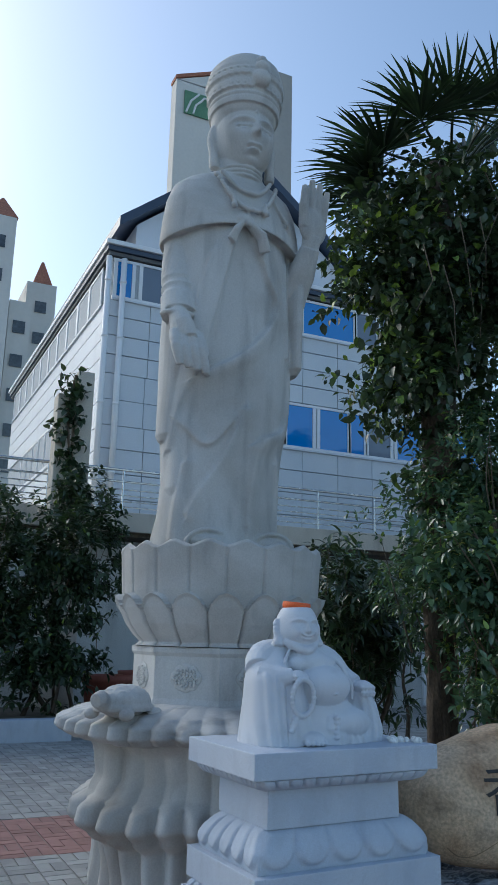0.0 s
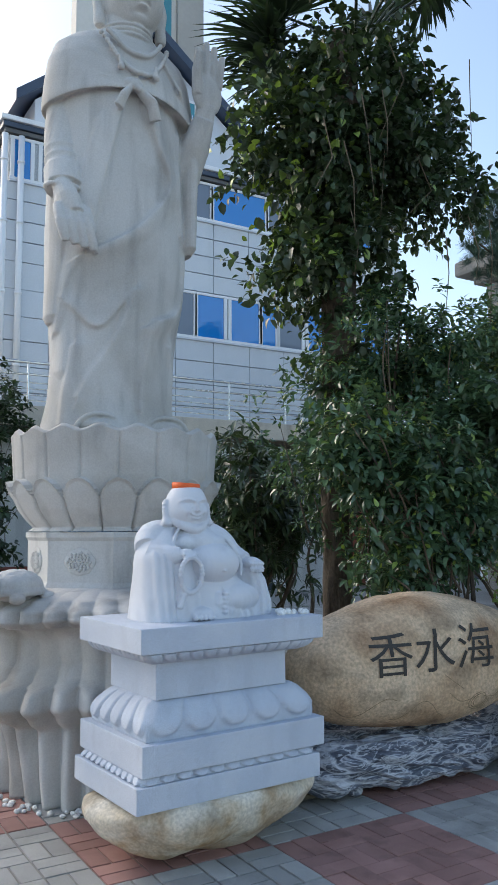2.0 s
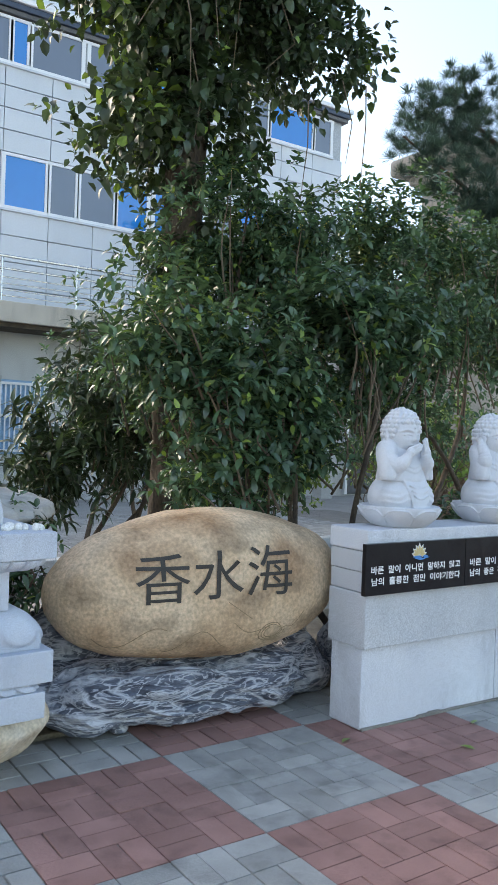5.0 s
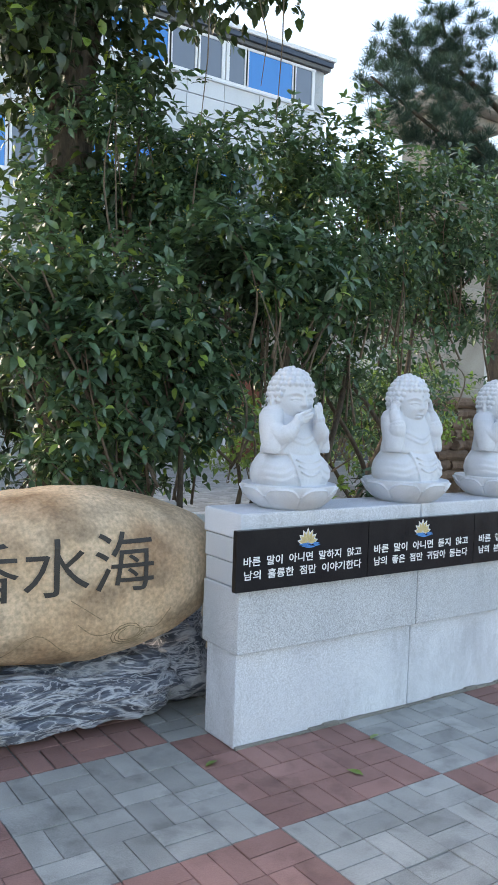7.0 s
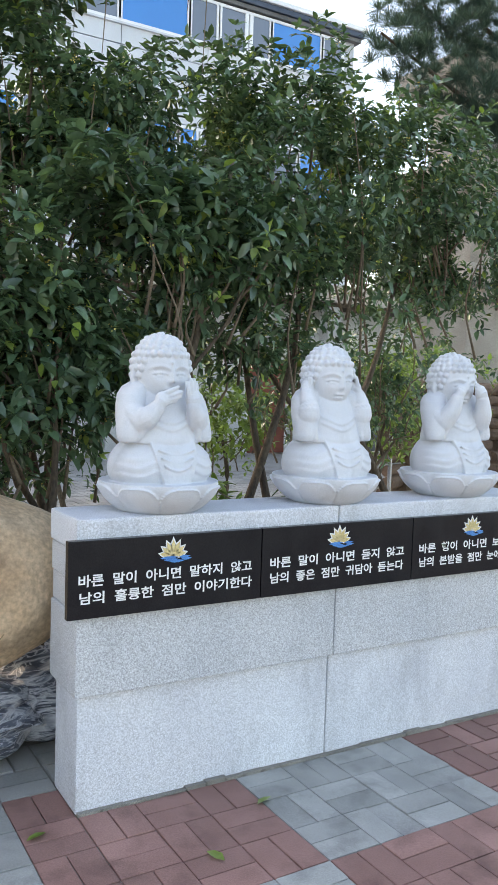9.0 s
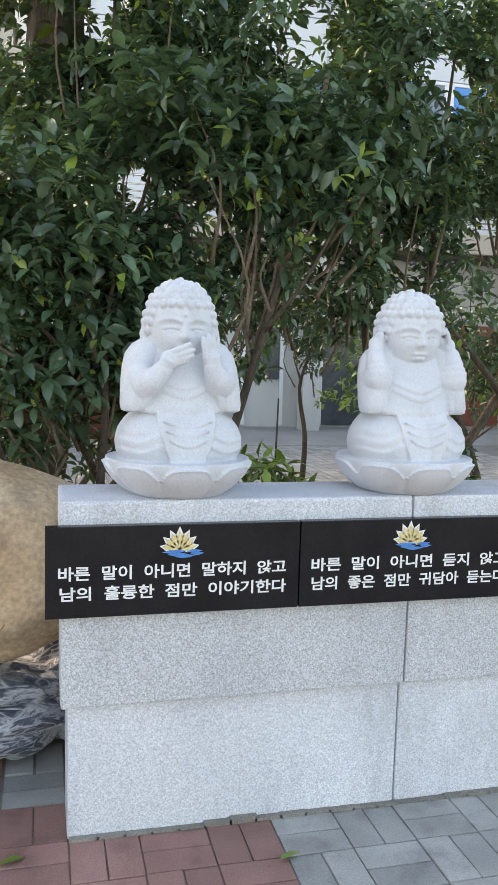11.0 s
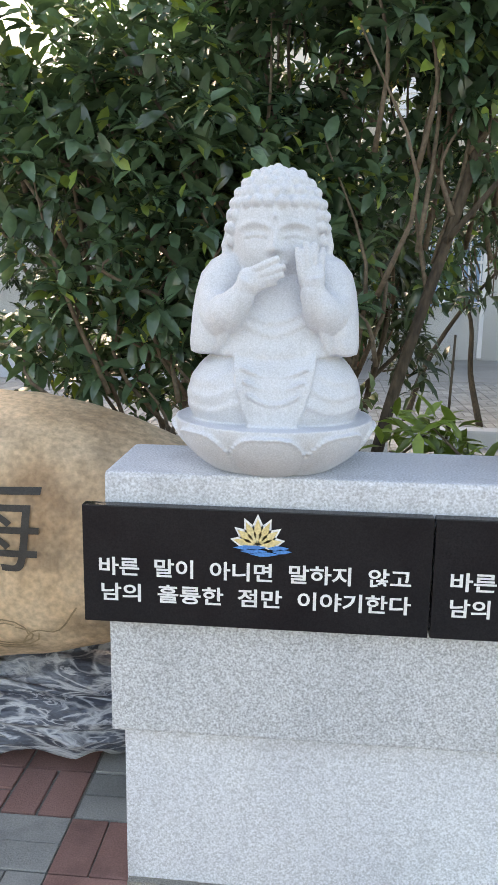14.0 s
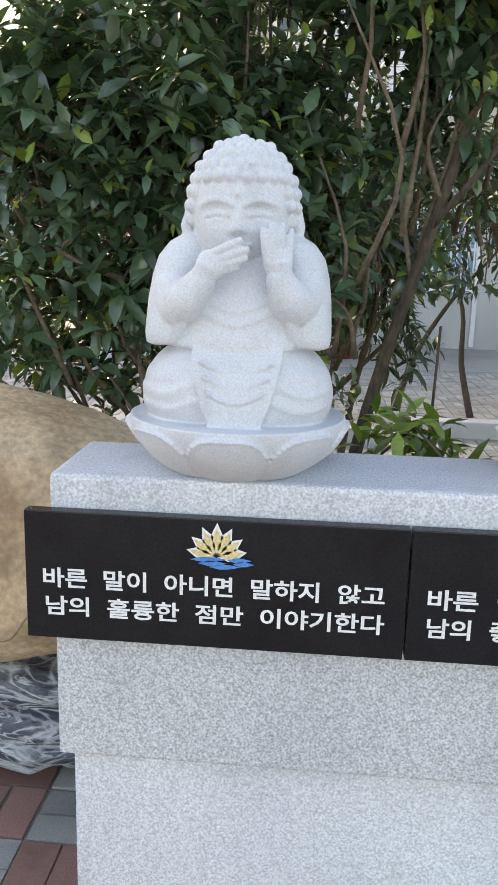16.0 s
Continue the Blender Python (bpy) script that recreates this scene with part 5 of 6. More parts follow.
def window_row(z0, z1, panes, side=False):
    lo, hi = min(p[0] for p in panes) - 0.1, max(p[1] for p in panes) + 0.1
    turn = pose(FX0 + 0.03, FY + 0.03, 0, 0, 0, 90) if side else pose(0, FY + 0.03, 0)
    w = part("window_band", boxbm(lo, hi, -0.01, 0.03, z0, z1), M_SEAM, hall)
    w.matrix_basis = turn
    flip = 1 if not side else -1
    fr = bmesh.new()
    y0, y1 = (-0.05, 0.02) if not side else (-0.02, 0.05)
    box(fr, lo, hi, y0, y1, z0, z0 + 0.07, 0.008)
    box(fr, lo, hi, y0, y1, z1 - 0.07, z1, 0.008)
    part("sill", boxbm(lo, hi, y0 - 0.03, y1 + 0.03, z0 - 0.05, z0 - 0.002, 0.006), M_WALLPANEL, w)
    for a, b, kind in panes:
        for x in (a - 0.035, b + 0.035):
            box(fr, x - 0.045, x + 0.045, y0 - 0.004, y1 + 0.004, z0 + 0.071, z1 - 0.071, 0.006)
        g = part("pane", boxbm(a, b, -0.012 - 0.012 * flip, -0.004 - 0.012 * flip, z0 + 0.06, z1 - 0.06), M_GLASS_BLUE if kind == "B" else M_GLASS_GREY, w, "blue tinted pane, sky reflection in its colour" if kind == "B" else "grey screened pane")
    part("frame", fr, M_FRAME, w, "white window frame")


window_row(9.22, 10.24, [(4.62, 5.0, "B"), (5.25, 6.6, "G"), (6.7, 7.0, "B"), (7.12, 8.25, "G"), (8.45, 9.6, "G"), (9.70, 11.26, "B"), (11.36, 12.0, "G"), (12.12, 12.75, "G"), (12.95, 13.42, "G"), (13.52, 14.9, "B"), (15.0, 15.55, "G")])
window_row(6.14, 7.34, [(6.6, 7.5, "B"), (7.62, 8.2, "G"), (8.32, 9.14, "G"), (9.24, 10.0, "B"), (10.2, 11.05, "B"), (11.14, 11.56, "B"), (11.68, 12.4, "G"), (12.6, 13.4, "B"), (13.5, 14.3, "G"), (14.4, 15.4, "B")])
window_row(9.22, 10.24, [(0.7 + 1.25 * k, 1.8 + 1.25 * k, "G" if k % 3 else "B") for k in range(10)], True)
window_row(6.14, 7.34, [(3.4 + 1.0 * k, 4.3 + 1.0 * k, "G") for k in range(7)], True)
for x0, x1 in ((4.46, 5.45), (5.46, 6.45), (15.5, 15.99)):
    for z0, z1 in ((6.13, 6.73), (6.74, 7.35)):
        part("panel", boxbm(x0, x1, FY + 0.005, FY + 0.055, z0, z1, 0.006), M_WALLPANEL, hall)
for k in range(3):
    for z0, z1 in ((6.13, 6.73), (6.74, 7.35)):
        part("panel", boxbm(FX0 + 0.005, FX0 + 0.055, FY + 0.06 + 1.07 * k, FY + 1.12 + 1.07 * k, z0, z1, 0.006), M_WALLPANEL, hall)
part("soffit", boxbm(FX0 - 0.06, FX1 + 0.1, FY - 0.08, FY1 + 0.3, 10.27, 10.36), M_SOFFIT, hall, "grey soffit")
part("fascia", boxbm(FX0 - 0.12, FX1 + 0.16, FY - 0.14, FY1 + 0.36, 10.37, 10.50, 0.02), M_FASCIA, hall, "dark navy fascia")
part("gutter", boxbm(FX0 - 0.17, FX1 + 0.20, FY - 0.20, FY1 + 0.40, 10.505, 10.62, 0.02), M_FRAME, hall, "pale metal gutter")
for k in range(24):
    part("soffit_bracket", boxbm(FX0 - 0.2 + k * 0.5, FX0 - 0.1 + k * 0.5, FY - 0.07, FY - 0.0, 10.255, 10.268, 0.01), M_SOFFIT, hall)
for x, y in ((FX0 - 0.06, FY - 0.10), (FX0 + 0.30, FY - 0.12)):
    bm = bmesh.new()
    tube(bm, [(x, y, 3.86), (x, y, 10.2)], 0.07, 14)
    for z in (5.0, 6.6, 8.2, 9.6):
        tube(bm, [(x, y, z - 0.03), (x, y, z + 0.03)], 0.085, 14)
    part("downpipe", bm, M_FRAME, hall, "white downpipe", True)
# gabled upper storey
bm = bmesh.new()
rings(bm, [[(5.9, y, 10.6), (12.7, y, 10.6), (12.7, y, 12.9), (9.3, y, 15.65), (5.9, y, 12.9)] for y in (20.5, 29.0)])
part("gable_wall", bm, M_WALLPANEL, hall, "white gabled upper storey")
for s in (-1, 1):
    bm = bmesh.new()
    ex, ez = 9.3 + s * 4.0, 12.55
    rings(bm, [[(9.3, y, 15.75), (ex, y, ez), (ex, y, ez + 0.30), (9.3, y, 16.05)] for y in (20.1, 29.3)])
    part("roof_slope", bm, M_FASCIA, hall, "navy metal roof slope")
gw = part("gable_window", boxbm(9.6, 10.75, 20.44, 20.52, 13.2, 14.15, 0.01), M_FRAME, hall, "white gable window frame")
part("pane", boxbm(9.7, 10.15, 20.42, 20.46, 13.3, 14.05), M_GLASS_GREY, gw)
part("pane", boxbm(10.2, 10.65, 20.42, 20.46, 13.3, 14.05), M_TEAL, gw)
for k in range(9):
    part("guard_bar", boxbm(9.65 + 0.125 * k, 9.68 + 0.125 * k, 20.34, 20.37, 13.2, 13.65), M_STEEL, gw)

# terrace with railing in front of the hall
M_BLUEPANEL = mat("pale_blue_shutter", [(0.22, 0.38, 0.55), (0.28, 0.45, 0.62)], 2, 40, 0.5, 0.0)
terr = thing("terrace", "raised beige terrace along the hall with pale wall below", "terrace", pose(0, 0, 0))
part("deck", boxbm(-14, 22, 15.4, 17.56, 3.45, 3.84, 0.02), M_BEIGE, terr, "beige rendered edge")
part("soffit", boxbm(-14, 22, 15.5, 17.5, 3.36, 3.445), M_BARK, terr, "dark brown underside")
part("back_wall", boxbm(-14, 22, 16.3, 16.6, -0.05, 3.355), M_SLATEWALL, terr, "pale blue-white wall")
for x0, x1, z1, mt in ((5.6, 7.2, 2.4, M_BLUEPANEL), (9.4, 10.6, 2.2, M_DARKWIN), (12.4, 13.4, 2.1, M_TERRA), (15.5, 17.5, 2.3, M_DARKWIN), (0.5, 2.0, 2.2, M_DARKWIN), (7.8, 8.5, 2.4, M_DARKWIN)):
    dr = part("opening", boxbm(x0, x1, 16.24, 16.295, 0.9 if x0 in (5.6, 7.8) else 0, z1, 0.01), mt, terr, "dark opening in the wall")
    part("jamb", boxbm(x0 - 0.08, x0 - 0.002, 16.22, 16.298, 0, z1), M_FRAME, dr)
    part("jamb", boxbm(x1 + 0.002, x1 + 0.08, 16.22, 16.298, 0, z1), M_FRAME, dr)
    if x0 == 5.6:
        for k in range(16):
            part("grille_bar", boxbm(x0 + 0.05 + 0.1 * k, x0 + 0.075 + 0.1 * k, 16.17, 16.20, 0.95, z1 - 0.05), M_FRAME, dr)
        for z in (0.95, 1.65, 2.3):
            part("grille_rail", boxbm(x0, x1, 16.14, 16.165, z, z + 0.05), M_FRAME, dr)
for x in (-3, 2.6, 8.95, 14.2):
    part("column", boxbm(x - 0.18, x + 0.18, 15.5, 15.86, -0.05, 3.355, 0.02), M_SLATEWALL, terr)
rail = thing("terrace_railing", "stainless steel tube railing along the terrace edge", "railing", pose(0, 15.5, 3.84))
for k in range(24):
    bm = bmesh.new()
    tube(bm, [(-13.5 + 1.5 * k, 0, 0), (-13.5 + 1.5 * k, 0, 0.86)], 0.022, 8)
    part("post", bm, M_STEEL, rail)
for z, r in ((0.86, 0.032), (0.62, 0.022), (0.46, 0.014), (0.34, 0.014), (0.22, 0.014), (0.11, 0.014)):
    bm = bmesh.new()
    tube(bm, [(-14, 0, z), (22, 0, z)], r, 8)
    part("rail", bm, M_STEEL, rail)
for x0, x1 in ((2.95, 3.25), (3.30, 3.62)):
    bm = boxbm(x0, x1, 14.85, 15.25, -0.05, 6.42 - (x0 < 3.2) * 0.5, 0.02)
    tagged(obj("gate_pillar", bm, M_BEIGE), "tall beige rendered pillar overgrown with a vine", "pillar", "vine pillars")

# ---- apartment towers far behind ----


def tower(x0, x1, y0, y1, top_, material, label, floors, cols, roofs, wx=None, side=False):
    tw = thing("apartment_tower", label, "building", pose(0, 0, 0), group="apartment towers")
    part("wall", boxbm(x0, x1, y0, y1, -0.05, top_), material, tw)
    for (a, b, c, d, zt) in roofs:
        bm = bmesh.new()
        m_ = ((a + b) / 2, (c + d) / 2)
        rings(bm, [[(a, c, top_ + 0.02), (b, c, top_ + 0.02), (b, d, top_ + 0.02), (a, d, top_ + 0.02)], [(m_[0] - .1, m_[1] - .1, zt), (m_[0] + .1, m_[1] - .1, zt), (m_[0] + .1, m_[1] + .1, zt), (m_[0] - .1, m_[1] + .1, zt)]])
        part("roof", bm, M_ROOFTILE, tw, "red tiled roof")
    fh = 2.8
    me = shared_box("window", 0.95, 0.1, 1.0, 0.0, M_DARKWIN)
    for f in range(floors):
        z = top_ - 2.2 - fh * f
        for c in range(cols):
            if side:
                put("window", me, tw, pose(x1 + 0.06, y0 + (c + 0.5) * (y1 - y0) / cols, z, 0, 0, 90))
            else:
                put("window", me, tw, pose(x0 + (c + 0.5) * (x1 - x0) / cols, y0 - 0.06, z))
    return tw


tw = tower(23.5, 36.8, 70, 71.5, 58.2, M_TOWER, "tall pale apartment tower with a green sign panel", 0, 0, [])
bm = bmesh.new()
rings(bm, [[(23.4, 69.9, 58.2), (34.0, 69.9, 62.8), (34.0, 69.9, 63.2), (23.4, 69.9, 58.6)], [(23.4, 71.5, 58.2), (34.0, 71.5, 62.8), (34.0, 71.5, 63.2), (23.4, 71.5, 58.6)]])
part("roof_edge", bm, M_ROOFTILE, tw, "thin brown sloping roof edge")
bm = bmesh.new()
rings(bm, [[(23.5, 70, 58.1), (33.9, 70, 58.1), (33.9, 70, 62.7)], [(23.5, 71.4, 58.1), (33.9, 71.4, 58.1), (33.9, 71.4, 62.7)]])
part("gable", bm, M_TOWER, tw)
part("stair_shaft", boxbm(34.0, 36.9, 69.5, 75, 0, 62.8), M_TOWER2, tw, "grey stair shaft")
sg = part("sign", boxbm(24.4, 27.4, 69.8, 69.95, 54.3, 57.0), mat("green_sign", [(0.10, 0.22, 0.12), (0.14, 0.28, 0.16)], 1, 10, 0.5, 0.0), tw, "green sign panel")
bm = bmesh.new()
for k, (xa, za, xb, zb) in enumerate(((24.6, 54.4, 26.0, 56.9), (25.4, 54.4, 26.3, 56.2), (26.3, 56.2, 27.2, 56.6))):
    tube(bm, [(xa, 69.75, za), ((xa + xb) / 2 - 0.2, 69.75, (za + zb) / 2 + 0.2), (xb, 69.75, zb)], 0.12, 6)
part("emblem", bm, M_LETTER, sg, "pale curved emblem strokes")
part("glass_strip", boxbm(31.8, 33.4, 69.85, 69.98, 20, 56.0), M_TEAL, tw, "teal glass strip")
tower(-4.5, 7.6, 60, 66, 33.0, M_TOWER, "pale apartment tower with red hipped roof", 11, 5, [(5.4, 7.7, 60, 63, 35.2), (-4, -1, 60, 63, 35.2)], None, False)
tower(7.9, 9.6, 62, 90, 27.0, M_TOWER, "pale apartment block with rows of windows", 9, 1, [])
tower(9.7, 12.2, 66, 80, 30.6, M_TOWER, "pale stair tower with red pointed roof", 4, 1, [(10.2, 11.8, 66, 68, 33.0)])

# ---- beds, pots and yard things ----
tagged(obj("planter", boxbm(-1.5, 2.95, 12.0, 12.25, -0.05, 0.30, 0.02), M_PED), "low blue-grey stone planter kerb", "planter")
tagged(obj("planter_soil", boxbm(-1.5, 2.95, 12.26, 14.5, -0.05, 0.26, 0.02), M_SOIL), "dark soil behind the planter kerb", "soil")
for x, y, r, h in ((3.95, 13.9, 0.42, 0.85), (4.75, 14.3, 0.45, 0.9)):
    bm = bmesh.new()
    loft(bm, [(0, r * 0.75, r * 0.75, 0, 0), (h * 0.86, r * 0.95, r * 0.95, 0, 0), (h * 0.87, r * 1.06, r * 1.06, 0, 0), (h, r * 1.08, r * 1.08, 0, 0), (h * 0.99, r * 0.95, r * 0.95, 0, 0), (h * 0.9, r * 0.9, r * 0.9, 0, 0)], 28)
    p = obj("plant_pot", bm, M_TERRA, True)
    p.location = (x, y, -0.045)
    tagged(p, "large dark red terracotta pot in the yard", "pot", "terracotta pots")
for k, (x0, x1, y) in enumerate(((5.2, 8.5, 8.3), (8.0, 10.5, 7.6), (3.4, 5.0, 7.8))):
    tagged(obj("kerb", boxbm(x0, x1, y, y + 0.18, -0.05, 0.14, 0.02), M_GRANITE_UP), "low pale concrete kerb round a yard bed", "kerb")

logs = thing("log_pile", "long pile of stacked dark firewood logs behind the yard", "logs", pose(0, 0, 0))
rl = random.Random(5)
for layer in range(10):
    for k in range(12):
        bm = bmesh.new()
        r = 0.075 + 0.025 * rl.random()
        x = 10.3 + k * 0.42 + 0.1 * rl.random()
        z = 0.05 + layer * 0.165
        tube(bm, [(x, 9.0 + 0.15 * rl.random(), z), (x + 0.6, 9.1 + 0.2 * rl.random(), z + 0.02), (x + 1.1, 9.0 + 0.1 * rl.random(), z)], r, 9)
        part("log", bm, M_LOG, logs)
for x in (10.2, 12.4):
    bm = bmesh.new()
    tube(bm, [(x, 8.75, -0.05), (x, 8.75, 1.95)], 0.03, 8)
    part("stake", bm, M_STEEL, logs, "grey metal stake")

# stone pagoda beyond the trees
pag = thing("stone_pagoda", "weathered grey-brown stone pagoda with flared eaves", "pagoda", pose(14.75, 12.0, -0.045))
M_PAG = mat("pagoda_stone", [(0.30, 0.26, 0.22), (0.42, 0.38, 0.33)], 2, 60, 0.9, 0.3)
for k in range(4):
    z = k * 1.9
    w = 1.25 - 0.08 * k
    part("storey", boxbm(-w * 0.6, w * 0.6, -w * 0.6, w * 0.6, z, z + 1.32, 0.03), M_PAG, pag)
    part("corbel", boxbm(-w * 0.8, w * 0.8, -w * 0.8, w * 0.8, z + 1.33, z + 1.52, 0.04), M_PAG, pag)
    part("eave", boxbm(-w * 1.1, w * 1.1, -w * 1.1, w * 1.1, z + 1.53, z + 1.89, 0.08), M_PAG, pag)


# ---- trees ----
def inside(rng, n, blobs):
    """Shoot tips scattered through overlapping lobes, denser near their skins, and the way outwards."""
    tips, outs = [], []
    vol = np.array([b[1][0] * b[1][1] * b[1][2] for b in blobs])
    for (c, r), k in zip(blobs, (n * vol / vol.sum()).astype(int)):
        d = rng.normal(size=(k, 3))
        d /= np.linalg.norm(d, axis=1, keepdims=True)
        u = rng.random(k) ** 0.45
        lump = 1 + 0.16 * np.sin(5 * d[:, 0] + 3 * d[:, 2] + c[0] * 3) + 0.12 * np.sin(7 * d[:, 1] - 5 * d[:, 2] + c[2] * 2) + 0.10 * np.sin(11 * d[:, 0] + 9 * d[:, 2])
        tips.append(np.array(c) + d * np.array(r) * (u * lump)[:, None])
        outs.append(d + np.array([0, -0.1, 0.65]))
    return np.concatenate(tips), np.concatenate(outs)


def stems(tree, rng, feet, tips, r0, material, count, twig=0.006, low=0.45):
    """Bowed limbs from the feet up into the crown, with side twigs."""
    order = rng.permutation(len(tips))[:count]
    for j, f_ in enumerate(feet):
        t = tips[order[j]]
        f_ = Vector(f_)
        t = Vector(t)
        mid = f_.lerp(t, 0.5) + Vector((0.12 * rng.normal(), 0.12 * rng.normal(), 0.15))
        pts = [f_, f_.lerp(mid, 0.5) + Vector((0.04 * rng.normal(), 0.04 * rng.normal(), 0)), mid, mid.lerp(t, 0.55) + Vector((0.05 * rng.normal(), 0.05 * rng.normal(), 0.04)), t]
        bm = bmesh.new()
        pts = bowed(pts)
        tube(bm, pts, [r0 * (1 - 0.86 * i / (len(pts) - 1)) for i in range(len(pts))], 9)
        part("stem", bm, material, tree, "", True)
    bm = bmesh.new()
    feet_v = [Vector(f_) for f_ in feet]
    for j in order[len(feet):]:
        t = Vector(tips[j])
        b = min(feet_v, key=lambda q: (q.xy - t.xy).length)
        s_ = Vector((b.x + (t.x - b.x) * 0.6, b.y + (t.y - b.y) * 0.6, b.z + (t.z - b.z) * (0.62 + 0.3 * rng.random())))
        m_ = s_.lerp(t, 0.5) + Vector((0.08 * rng.normal(), 0.08 * rng.normal(), 0.05 * rng.normal()))
        q = bowed([s_, m_, t], 3)
        tube(bm, q, [twig * (1.5 - 1.1 * i / (len(q) - 1)) for i in range(len(q))], 5)
    ob = part("branchwork", bm, M_TWIG, tree, "thin tangled branches", True)
    tagged(ob, kind="stuff")


def bush(name, label, blobs, ntips, per, ln, wd, feet, r0, seed, material=None, young=0.05, flowers=0, droop=0.25, twigs=75, category="tree", gaps=-0.16):
    rng = np.random.default_rng(seed)
    tree = thing(name, label, category, pose(0, 0, 0))
    tips, outs = inside(rng, int(ntips * 1.38), blobs)
    if gaps > -1:
        keep = np.array([noise.noise(Vector(t) * 2.4 + Vector((seed, 0, 0))) > gaps for t in tips])
        tips, outs = tips[keep], outs[keep]
    stems(tree, rng, feet, tips, r0, M_BARK, twigs)
    pos, d = rosettes(rng, tips, outs, per)
    k = len(pos)
    size = ln * 0.86 * (0.7 + 0.6 * rng.random(k))
    pick = rng.random(k) < young
    ob = leaf_part("crown", tree, material or M_LEAF, pos[~pick], d[~pick], size[~pick], size[~pick] * wd / ln, droop, rng)
    tagged(ob, kind="stuff")
    if pick.any():
        ob = leaf_part("young_leaves", tree, M_LEAF_Y, pos[pick], d[pick], size[pick] * 0.8, size[pick] * 0.8 * wd / ln, droop, rng, "yellow-green young leaves")
        tagged(ob, kind="stuff")
    if flowers:
        sel = rng.integers(0, len(tips), flowers)
        fp = np.repeat(tips[sel], 6, 0) + rng.normal(size=(flowers * 6, 3)) * 0.012
        ob = leaf_part("flowers", tree, M_FLOWER, fp, rng.normal(size=(flowers * 6, 3)), 0.010, 0.009, 0.1, rng, "tiny pale yellow flower clusters")
        tagged(ob, kind="stuff")
    return tree


bush("evergreen_tree", "dense dark evergreen tree with whorled glossy leaves and thin stems",
     [((4.05, 4.75, 1.85), (0.60, 0.55, 0.60)), ((4.25, 4.85, 2.45), (0.8, 0.6, 0.75)), ((4.35, 4.35, 1.75), (0.65, 0.45, 0.60)), ((4.75, 4.75, 2.75), (0.65, 0.55, 0.55)), ((4.2, 4.45, 1.2), (0.5, 0.35, 0.35)), ((4.2, 4.5, 2.85), (0.6, 0.42, 0.45))],
     3300, 8, 0.074, 0.032, [(3.9, 4.75, 0), (4.3, 4.6, 0), (4.45, 4.25, 0)], 0.032, 11, flowers=300, young=0.12, gaps=-0.04)
bush("evergreen_tree", "broad evergreen tree with glossy leaves and several bare stems",
     [((5.25, 4.55, 2.35), (0.85, 0.65, 0.75)), ((5.0, 4.2, 1.95), (0.6, 0.4, 0.55)), ((5.55, 4.35, 1.6), (0.5, 0.35, 0.35)), ((6.1, 4.7, 2.75), (0.95, 0.7, 0.75)), ((5.7, 4.4, 2.1), (0.7, 0.5, 0.5)), ((6.9, 4.8, 2.7), (0.85, 0.7, 0.8)), ((7.6, 5.0, 2.5), (0.8, 0.7, 0.8)), ((4.95, 4.8, 2.95), (0.65, 0.5, 0.5)), ((5.6, 4.85, 2.95), (0.7, 0.5, 0.5))],
     4500, 8, 0.074, 0.032, [(4.95, 4.1, 0), (5.3, 4.3, 0), (5.55, 4.1, 0), (6.3, 4.5, 0), (7.2, 4.6, 0)], 0.032, 12, flowers=420, young=0.08, gaps=-0.08)
bush("evergreen_tree", "leafy evergreen growing close behind the memorial wall",
     [((3.95, 3.98, 1.65), (0.55, 0.30, 0.60)), ((4.5, 3.98, 2.05), (0.6, 0.3, 0.45)), ((3.75, 3.98, 1.22), (0.38, 0.24, 0.32)), ((4.35, 4.0, 1.5), (0.35, 0.22, 0.35)), ((5.0, 3.95, 2.2), (0.45, 0.3, 0.35)), ((3.5, 4.1, 1.95), (0.42, 0.28, 0.45))],
     1150, 8, 0.090, 0.039, [(4.12, 3.9, 0), (4.72, 3.8, 0)], 0.026, 13, flowers=120, young=0.09)
diag = bpy.data.objects["evergreen_tree.002"]
for pts, r0 in (([(4.50, 3.80, 0.0), (4.58, 3.84, 0.55), (4.66, 3.86, 1.0), (4.84, 3.88, 1.62), (4.98, 3.92, 2.15), (5.05, 3.95, 2.5)], 0.024), ([(4.80, 3.86, 1.5), (4.95, 3.82, 1.7), (5.1, 3.8, 2.0)], 0.010), ([(4.78, 3.7, 0.0), (4.80, 3.68, 0.6), (4.82, 3.7, 1.25)], 0.008),
                ([(4.2, 4.0, 1.2), (3.95, 3.86, 1.5), (3.7, 3.82, 1.58)], 0.010), ([(4.3, 4.05, 1.3), (4.05, 3.9, 1.75), (3.85, 3.85, 2.05)], 0.009)):
    bm = bmesh.new()
    q = bowed(pts)
    tube(bm, q, [r0 * (1 - 0.6 * i / (len(q) - 1)) for i in range(len(q))], 9)
    part("stem", bm, M_BARK, diag, "", True)

